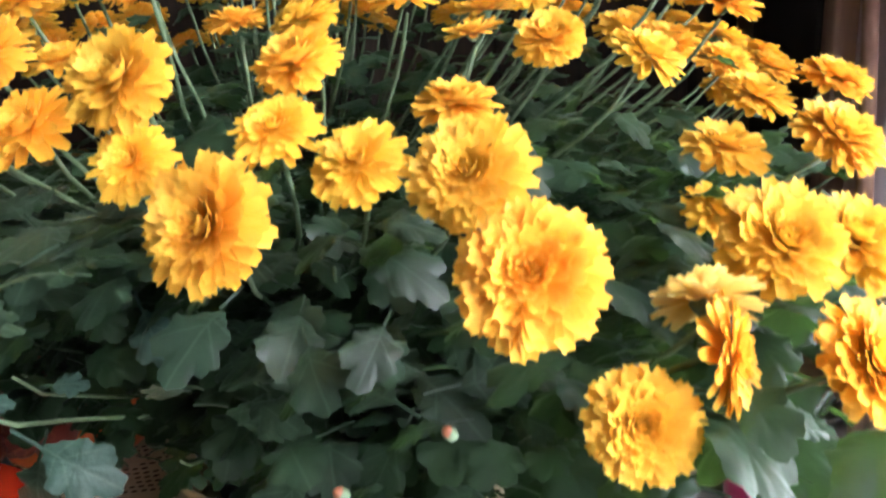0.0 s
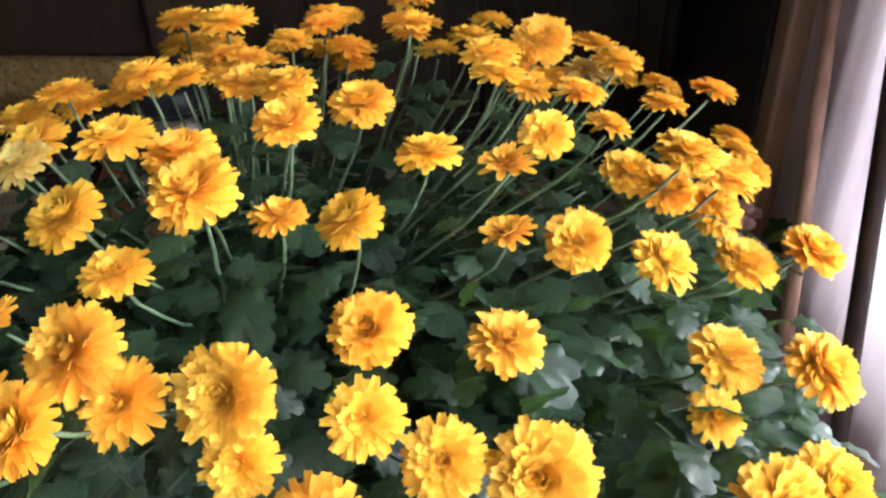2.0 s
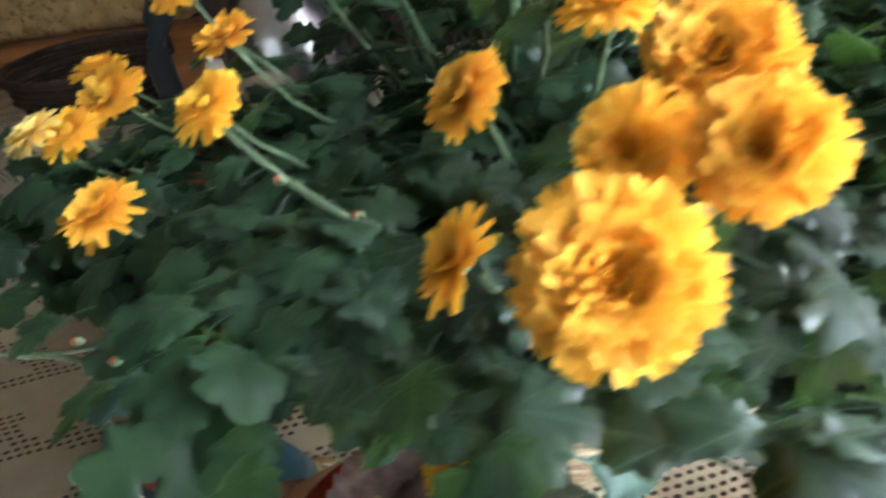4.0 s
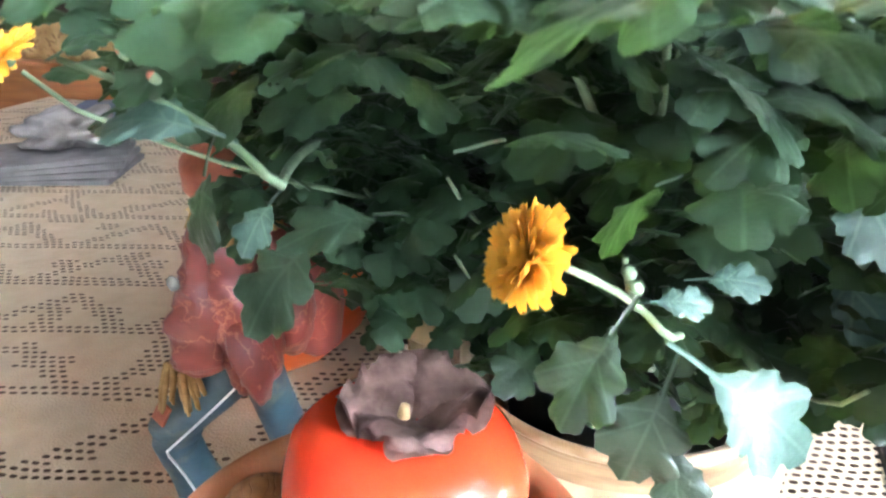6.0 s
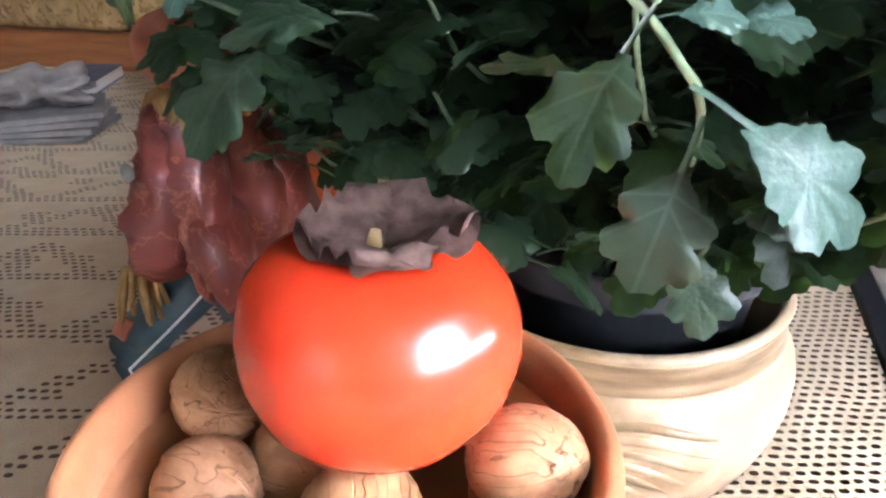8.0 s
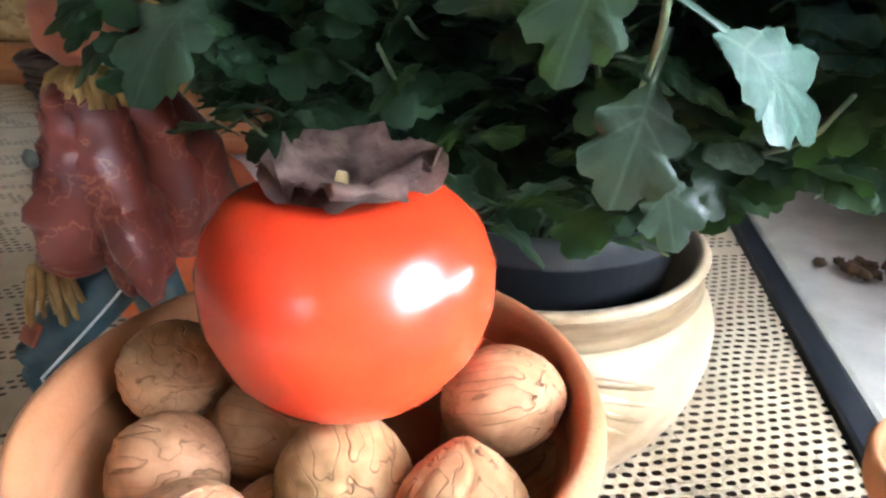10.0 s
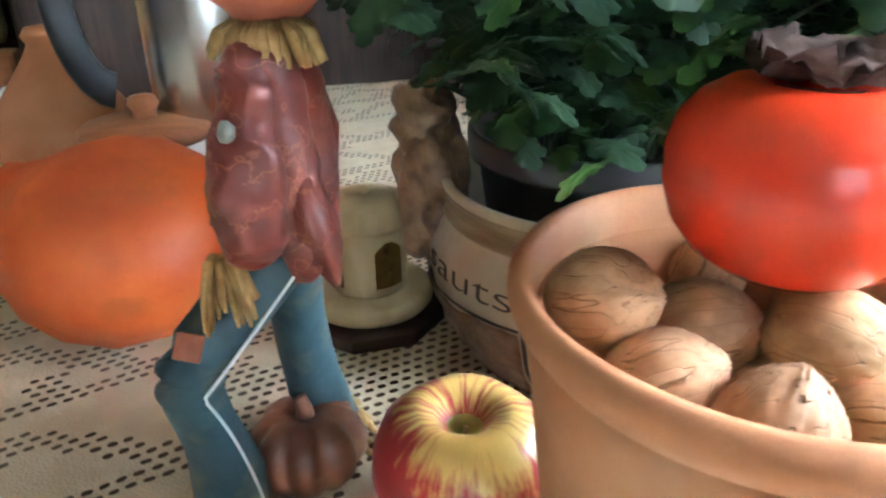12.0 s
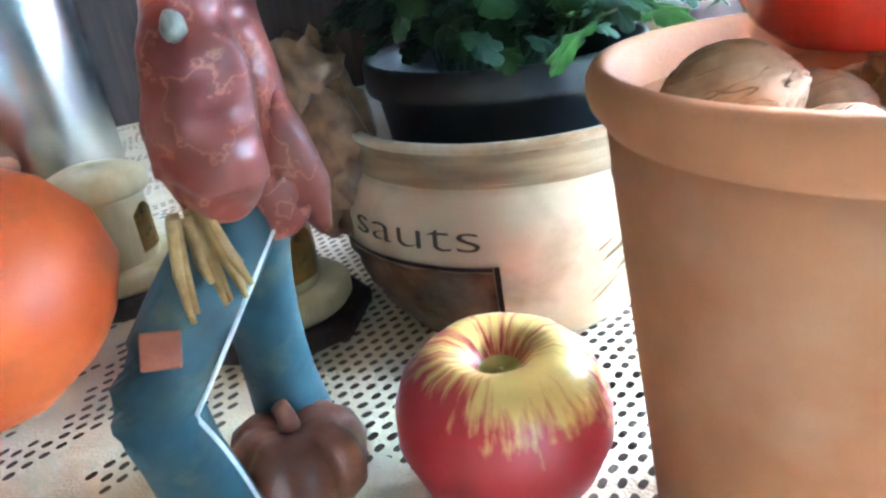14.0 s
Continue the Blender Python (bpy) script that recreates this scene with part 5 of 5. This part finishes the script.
for k in range(270):
    p = Vector((rnd.uniform(-0.055, 0.03), rnd.uniform(0.335, 0.41), rnd.uniform(0.25, 0.32))) if k < 130 else Vector((rnd.uniform(-0.095, -0.02), rnd.uniform(0.36, 0.43), rnd.uniform(0.275, 0.35)))
    a = rnd.uniform(0, 2 * math.pi)
    leaf_slots.append((p, Vector((math.cos(a), math.sin(a), rnd.uniform(-0.5, 0.2))).normalized(), rnd.uniform(0.026, 0.042), rnd.uniform(-0.6, 0.6)))

# low skirt of leaves over the rim
for k in range(300):
    a = rnd.uniform(0, 2 * math.pi)
    rr = rnd.uniform(0.03, 0.1)
    p = BASE + Vector((rr * math.cos(a), rr * math.sin(a), rnd.uniform(0.065, 0.13)))
    leaf_slots.append((p, Vector((math.cos(a), math.sin(a), rnd.uniform(-0.6, 0.1))).normalized(), rnd.uniform(0.026, 0.04), rnd.uniform(-0.5, 0.5)))


for k in range(200):
    a = rnd.uniform(0, 2 * math.pi)
    rr = rnd.uniform(0.025, 0.082)
    p = BASE + Vector((rr * math.cos(a), rr * math.sin(a), rnd.uniform(0.04, 0.07)))
    leaf_slots.append((p, Vector((math.cos(a + rnd.uniform(-0.8, 0.8)), math.sin(a + rnd.uniform(-0.8, 0.8)), rnd.uniform(-0.2, 0.4))).normalized(), rnd.uniform(0.026, 0.038), rnd.uniform(-0.5, 0.5)))


def leaf_pose(p, out, size, spin):
    y = Vector((0, 0, 1)).cross(out).normalized()
    z = out.cross(y)
    m = Matrix((out, y, z)).transposed().to_4x4() @ Matrix.Rotation(spin, 4, "X")
    return Matrix.Translation(p) @ m @ Matrix.Diagonal((size, size * 0.95, size, 1))


# the leaves on the side where the table is used are parts, the rest is one mass
# the space over the persimmon and the pot's rim stays clear
def kept(p, out, size, spin):
    tip = p + out * size
    y, z = min(p.y, tip.y), min(p.z, tip.z)
    if p.x > 0.1 and p.x < 0.195 and (y < 0.25 and z < 0.345 or y < 0.283 and z < 0.265) or p.x <= 0.1 and y < 0.283 and z < 0.355:
        return False
    if tip.z < (0.181 if tip.x > 0.0 else 0.19 - 0.8 * tip.x) and p.y < 0.5:
        return False
    if tip.x > 0.17 and p.y < 0.42 and tip.z < 0.24:
        return False
    return tip.x > -0.1 or p.z > 0.33


leaf_slots = [q for q in leaf_slots if kept(*q)]
leaf_slots.sort(key=lambda q: (q[0] - Vector((0.2, 0.1, 0.36))).length)
for k, q in enumerate(leaf_slots[:290]):
    ob = part("leaf", LEAVES[k % 5], None, plant)
    put(ob, leaf_pose(*q))
coords, faces = [], []
shapes = []
for me in LEAVES[:4]:
    shapes.append(([v.co.copy() for v in me.vertices], [tuple(p.vertices) for p in me.polygons]))
for k, q in enumerate(leaf_slots[290:]):
    m = leaf_pose(*q)
    vs, fs = shapes[k % 4]
    o = len(coords)
    coords.extend(tuple(m @ v) for v in vs)
    faces.extend(tuple(o + i for i in f) for f in fs)
me = bpy.data.meshes.new("foliage")
me.from_pydata(coords, [], faces)
for p in me.polygons:
    p.use_smooth = True
me.materials.append(FOLIAGE)
ob = part("foliage", me, None, plant, "dense dark green lobed leaves")
tagged(ob, kind="stuff")
put(ob, Matrix.Identity(4))

# the low shoot with a single small bloom that leans over the persimmon
def shoot_stem(pts, r0, r1):
    n = len(pts)
    ob = part("stem", tube(bmesh.new(), pts, [r0 + (r1 - r0) * k / (n - 1) for k in range(n)], 7), STEM, plant)
    put(ob, Matrix.Identity(4))


shoot_stem(smooth_path((0.11, 0.42, 0.19), (0.12, 0.34, 0.24), (0.125, 0.26, 0.295), (0.117, 0.212, 0.318), 8) + smooth_path((0.114, 0.208, 0.322), (0.108, 0.203, 0.332), (0.1, 0.194, 0.34), (0.090, 0.182, 0.349), 5), 0.0013, 0.0009)
ob = part("flower", BLOOMS["full"][0], None, plant, "small single yellow bloom on a low shoot")
put(ob, Matrix.Translation((0.0855, 0.177, 0.3515)) @ frame_of((-0.74, -0.5, 0.42), 0.4) @ Matrix.Diagonal((0.0275, 0.0275, 0.024, 1)))
part("calyx", CUP, None, ob)
for bx, by, bz, tx, ty, tz, w, s, up in ((0.108, 0.200, 0.335, 0.093, 0.181, 0.308, 1.0, False, (-0.3, -1, 0.5)), (0.120, 0.222, 0.309, 0.110, 0.207, 0.270, 1.0, False, (0, -1, 0.3)),
                                         (0.12, 0.228, 0.282, 0.127, 0.216, 0.255, 1.0, False, (0, -1, 0.2)), (0.116, 0.209, 0.318, 0.157, 0.213, 0.290, 0.95, True, (0.2, -0.8, 0.8)),
                                         (0.107, 0.201, 0.332, 0.124, 0.204, 0.335, 0.9, True, (0, -0.7, 0.8)), (0.118, 0.226, 0.328, 0.139, 0.228, 0.331, 1.0, True, (0, -0.6, 0.8)),
                                         (0.002, 0.25, 0.322, -0.019, 0.214, 0.298, 1.2, False, (-0.2, -0.7, 0.7)), (0.137, 0.293, 0.336, 0.084, 0.287, 0.324, 0.9, False, (0, -0.6, 0.8)),
                                         (0.025, 0.26, 0.322, -0.002, 0.226, 0.33, 0.9, False, (0, -0.5, 0.9)), (-0.009, 0.203, 0.362, -0.012, 0.191, 0.33, 0.8, False, (-0.4, -0.9, 0.2)),
                                         (-0.004, 0.207, 0.36, -0.045, 0.2, 0.372, 0.9, True, (0, -0.4, 0.9)), (0.006, 0.212, 0.346, 0.0, 0.195, 0.334, 1.2, True, (0, -0.6, 0.8)),
                                         (0.15, 0.26, 0.36, 0.172, 0.24, 0.335, 1.0, True, (0, -0.8, 0.6)), (0.16, 0.3, 0.31, 0.185, 0.27, 0.3, 1.0, True, (0, -0.8, 0.6)),
                                         (0.14, 0.31, 0.28, 0.16, 0.28, 0.26, 1.0, False, (0, -0.8, 0.6)), (0.17, 0.33, 0.26, 0.2, 0.3, 0.25, 1.0, False, (0.2, -0.8, 0.6))):
    leaf_between((bx, by, bz), (tx, ty, tz), up, s, w, count)
    count += 1
# the left-hand branch with buds
shoot_stem(smooth_path((-0.035, 0.31, 0.33), (-0.025, 0.275, 0.338), (-0.008, 0.235, 0.343), (0.006, 0.211, 0.347), 8) + smooth_path((0.002, 0.21, 0.35), (-0.004, 0.207, 0.36), (-0.03, 0.21, 0.372), (-0.07, 0.214, 0.378), 6), 0.0021, 0.0011)
bm = bmesh.new()
blob(bm, (0, 0, 0), (0.0017, 0.0017, 0.0024), 0, 0.1, u=10, v=8)
for f in bm.faces:
    f.material_index = 1 if f.calc_center_median().z > 0.0012 else 0
BUDM = to_mesh("bud", bm, [STEM, BUD])
GREENBUD = BUDM.copy()
GREENBUD.materials[1] = STEM
for x, y, z in ((0.037, 0.236, 0.425), (-0.03, 0.208, 0.376), (-0.045, 0.214, 0.381), (-0.03, 0.214, 0.366), (0.105, 0.199, 0.341), (0.107, 0.2, 0.337), (0.06, 0.233, 0.411), (0.3, 0.14, 0.36), (0.325, 0.15, 0.372)):
    ob = part("bud", GREENBUD if 0.1 < x < 0.11 else BUDM, None, plant, "small closed bud")
    put(ob, Matrix.Translation((x, y, z)) @ frame_of((-0.5, -0.4, 0.7), 0))
shoot_stem(smooth_path((0.1, 0.4, 0.22), (0.1, 0.3, 0.33), (0.08, 0.235, 0.395), (0.06, 0.233, 0.409), 8) + smooth_path((0.056, 0.233, 0.411), (0.048, 0.234, 0.416), (0.03, 0.24, 0.43), (0.014, 0.25, 0.443), 5), 0.002, 0.001)

# ---- small terracotta pot, and things on the sill ----
small = thing("small_terracotta_pot", "small empty terracotta pot near the edge of the table", "plant pot", (0.309, 0.335, 0.0062))
part("body", lathe([(0, 0.001), (0.036, 0.001), (0.038, 0.003), (0.046, 0.062), (0.046, 0.0655), (0.0435, 0.0655), (0.04, 0.03), (0, 0.027)], 56, 0.006), TERRA, small)
part("rim", lathe([(0.044, 0.0625), (0.0485, 0.0645), (0.051, 0.068), (0.052, 0.084), (0.0505, 0.087), (0.0475, 0.087), (0.046, 0.083), (0.044, 0.0625)], 56, 0.004), TERRA, small)
sillpot = thing("sill_plant", "small pink-flowered plant in a ribbed tan pot on a saucer", "potted plant", (0.545, 0.80, 0.0035))
part("saucer", lathe([(0, 0), (0.05, 0), (0.064, 0.004), (0.07, 0.012), (0.068, 0.0135), (0.058, 0.007), (0, 0.0055)], 48), PORCELAIN, sillpot, "pale grey glazed saucer")
prof = [(0, 0.0137)] + [(0.046 + 0.0016 * k + (0.0018 if k % 2 else 0), 0.0137 + 0.009 * k) for k in range(11)] + [(0.057, 0.106), (0.052, 0.1), (0, 0.094)]
part("pot_wall", lathe(prof, 48), surface("tan_ribbed_glaze", (0.26, 0.17, 0.09), (0.42, 0.30, 0.17), scale=20, rough=0.4, bump=0.1, stretch=(1, 1, 5), coat=0.2), sillpot, "ribbed tan glazed pot")
SILLGREEN = surface("bright_leaf", (0.06, 0.16, 0.02), (0.13, 0.28, 0.04), scale=30, rough=0.45, bump=0.2, thin=0.35)
PINK = surface("pale_pink_petal", (0.72, 0.42, 0.40), (0.84, 0.60, 0.56), scale=60, rough=0.6, bump=0.1, thin=0.25)
SILL_LEAF = to_mesh("sill_leaf", leaf_mesh(31), SILLGREEN)
rs = random.Random(5)
for k in range(34):
    a, hh = k * 2.4, rs.uniform(0.1, 0.19)
    ob = part("leaf", SILL_LEAF, None, sillpot)
    ob.matrix_basis = pose(0.03 * math.cos(a) * rs.random(), 0.03 * math.sin(a) * rs.random(), hh, rs.uniform(-30, 30), rs.uniform(-50, 20), math.degrees(a)) @ Matrix.Diagonal((0.055, 0.05, 0.05, 1))
for k in range(7):
    a, d, hh = k * 2.4 + 3.0, rs.uniform(0.02, 0.055), rs.uniform(0.17, 0.23)
    c = Vector((d * math.cos(a) - 0.035, d * math.sin(a) + 0.03, hh))
    bm = bmesh.new()
    for j in range(5):
        b2 = j * 2 * math.pi / 5
        blob(bm, c + Vector((0.011 * math.cos(b2), 0.009 * math.sin(b2), 0.009 * math.sin(b2 + 1))), (0.009, 0.006, 0.008), 0, 0.2, u=10, v=7)
    part("flower", bm, PINK, sillpot, "pale pink blossom")
    part("stem", tube(bmesh.new(), [(0, 0, 0.095), (c.x * 0.5, c.y * 0.5, hh * 0.7), tuple(c)], [0.0016, 0.0014, 0.001], 6), STEM, sillpot)
whole("candle", lathe([(0, 0), (0.024, 0), (0.025, 0.003), (0.025, 0.05), (0.022, 0.053), (0.012, 0.05), (0, 0.049)], 32, 0.01), MAGENTA, "short magenta pillar candle standing on the sill", "candle", (0.47, 0.61, 0.003))
bm = bmesh.new()
rs = random.Random(8)
for k in range(16):
    a, d = k * 2.4, rs.uniform(0.004, 0.026)
    blob(bm, (d * math.cos(a) * 1.4, d * math.sin(a), 0.006 + rs.uniform(0, 0.007)), (rs.uniform(0.006, 0.011), 0.005, 0.0045), 0, 0.6, 60, 10, 7, Euler((rs.uniform(-0.6, 0.6), 0, a)).to_quaternion())
whole("dried_sprig", bm, surface("dead_leaf", (0.045, 0.026, 0.012), (0.12, 0.07, 0.035), scale=120, rough=0.85, bump=0.4), "dried brown leaf crumbs lying on the stone sill", "dried plant", (0.405, 0.73, 0.003))
# two rods that lean on the wall
for a, b, m, lab in (((0.578, 0.80, 0.50), (0.54, 0.55, 0.005), POSTWOOD, "thin pale wooden rod leaning against the wall"), ((0.575, 0.66, 0.58), (0.54, 0.4, 0.005), DARKWOOD, "thin dark wooden rod leaning against the wall")):
    whole("rod", tube(bmesh.new(), [Vector(a), Vector(a).lerp(Vector(b), 0.5), Vector(b)], [0.007, 0.0072, 0.007], 12), m, lab, "rod", group="rods by the window")

# ---- things at the back of the table ----
jug = thing("steel_jug", "tall brushed steel thermos jug with a black handle", "jug", (-0.182, 0.865, 0))
jug.scale = (1.0, 1.0, 1.28)
part("body", lathe([(0, 0), (0.076, 0), (0.079, 0.004), (0.079, 0.2), (0.072, 0.225), (0.05, 0.245), (0.046, 0.25), (0, 0.252)], 56), STEEL, jug)
part("lid", lathe([(0, 0.2522), (0.045, 0.2522), (0.048, 0.256), (0.047, 0.272), (0.03, 0.28), (0, 0.281)], 40), BLACK, jug, "black plastic lid")
part("handle", tube(bmesh.new(), smooth_path((-0.045, -0.02, 0.262), (-0.17, -0.05, 0.3), (-0.16, -0.05, 0.12), (-0.108, -0.04, 0.115), 14), [0.011] * 15, 12, 0, 1.4), BLACK, jug, "curved black handle")
sug = thing("lidded_jar", "white stoneware jar with a turned wooden lid", "jar", (-0.262, 0.80, 0))
part("body", lathe([(0, 0), (0.055, 0), (0.06, 0.004), (0.066, 0.05), (0.062, 0.098), (0.06, 0.104), (0, 0.104)], 48, 0.004), PORCELAIN, sug)
part("lid", lathe([(0, 0.1042), (0.066, 0.1042), (0.069, 0.107), (0.069, 0.114), (0.064, 0.119), (0.025, 0.124), (0, 0.125)], 48), LIDWOOD, sug, "round turned wooden lid")
part("knob", lathe([(0, 0.1252), (0.012, 0.1252), (0.011, 0.13), (0.016, 0.138), (0.012, 0.146), (0, 0.148)], 24), LIDWOOD, sug)
whole("clay_cone", lathe([(0, 0), (0.13, 0), (0.135, 0.006), (0.128, 0.02), (0.1, 0.06), (0.06, 0.115), (0.03, 0.155), (0.022, 0.17), (0.027, 0.18), (0.02, 0.19), (0, 0.192)], 56, 0.01), TERRA,
      "conical orange clay cooking lid on the table", "pot lid", (-0.40, 1.02, 0))
bowl = thing("sugar_bowl", "white porcelain sugar bowl with a lid and two handles", "bowl", (-0.455, 1.205, 0))
part("body", lathe([(0, 0), (0.03, 0), (0.034, 0.004), (0.03, 0.012), (0.044, 0.04), (0.05, 0.075), (0.052, 0.09), (0.05, 0.093), (0.046, 0.09), (0.04, 0.05), (0, 0.03)], 40), PORCELAIN, bowl)
part("lid", lathe([(0, 0.115), (0.01, 0.114), (0.025, 0.11), (0.046, 0.098), (0.053, 0.093), (0.047, 0.0915), (0, 0.091)], 40), PORCELAIN, bowl)
part("knob", lathe([(0, 0.114), (0.006, 0.1145), (0.005, 0.119), (0.01, 0.126), (0.006, 0.133), (0, 0.134)], 20), PORCELAIN, bowl)
for s in (-1, 1):
    part("handle", tube(bmesh.new(), smooth_path((0.049 * s, 0, 0.078), (0.09 * s, 0, 0.09), (0.085 * s, 0, 0.045), (0.045 * s, 0, 0.045), 9), [0.005] * 10, 8), PORCELAIN, bowl)
basket = thing("basket", "dark woven basket standing at the back of the table", "basket", (-0.78, 1.34, 0))
for k in range(7):
    bm = bmesh.new()
    pts = [((0.14 + 0.006 * k) * math.cos(a) + 0.004 * math.cos(9 * a + math.pi * k), (0.1 + 0.004 * k) * math.sin(a), 0.008 + 0.0155 * k) for a in (2 * math.pi * j / 48 for j in range(49))]
    tube(bm, pts, [0.0085] * 49, 8)
    part("woven_band", bm, DARKWOOD, basket)
part("bottom", lathe([(0, 0.001), (0.095, 0.001), (0.095, 0.006), (0, 0.006)], 32), DARKWOOD, basket)
papers = thing("paper_stack", "stack of grey papers with a crumpled white cloth", "papers", (-0.98, 1.0, 0))
for k in range(4):
    bm = box(-0.12, 0.12, -0.085, 0.085, 0.0005 + 0.011 * k, 0.011 + 0.011 * k, 0.003)
    bm.transform(pose(0, 0, 0, 0, 0, 20 + 7 * k))
    part("sheaf", bm, GREYPAPER, papers, smooth=False)
bm = bmesh.new()
blob(bm, (-0.98, 1.03, 0.075), (0.095, 0.075, 0.034), 0, 0.75, 11, 36, 24)
whole("white_cloth", bm, WHITECLOTH, "crumpled white cloth lying on the grey papers", "cloth")
bm = bmesh.new()
blob(bm, (-0.84, 1.3, 0.035), (0.09, 0.05, 0.036), 0, 0.5, 11, 28, 18)
whole("black_pouch", bm, BLACK, "soft black pouch lying on the lace cloth", "pouch")
book = thing("book", "worn book with a blue cover lying on the table", "book", (-1.2, 1.33, 0), turn=24)
part("pages", box(-0.07, 0.07, -0.1, 0.1, 0.003, 0.027, 0.001), PORCELAIN, book, smooth=False)
part("cover", box(-0.073, 0.073, -0.103, 0.103, 0.0272, 0.03, 0.001), surface("blue_cover", (0.05, 0.07, 0.13), (0.1, 0.13, 0.2), scale=20, rough=0.5), book, "blue cover", smooth=False)
part("cover", box(-0.073, 0.073, -0.103, 0.103, 0, 0.0028, 0.001), surface("blue_cover_back", (0.05, 0.07, 0.13), (0.1, 0.13, 0.2), scale=20, rough=0.5), book, "blue cover", smooth=False)
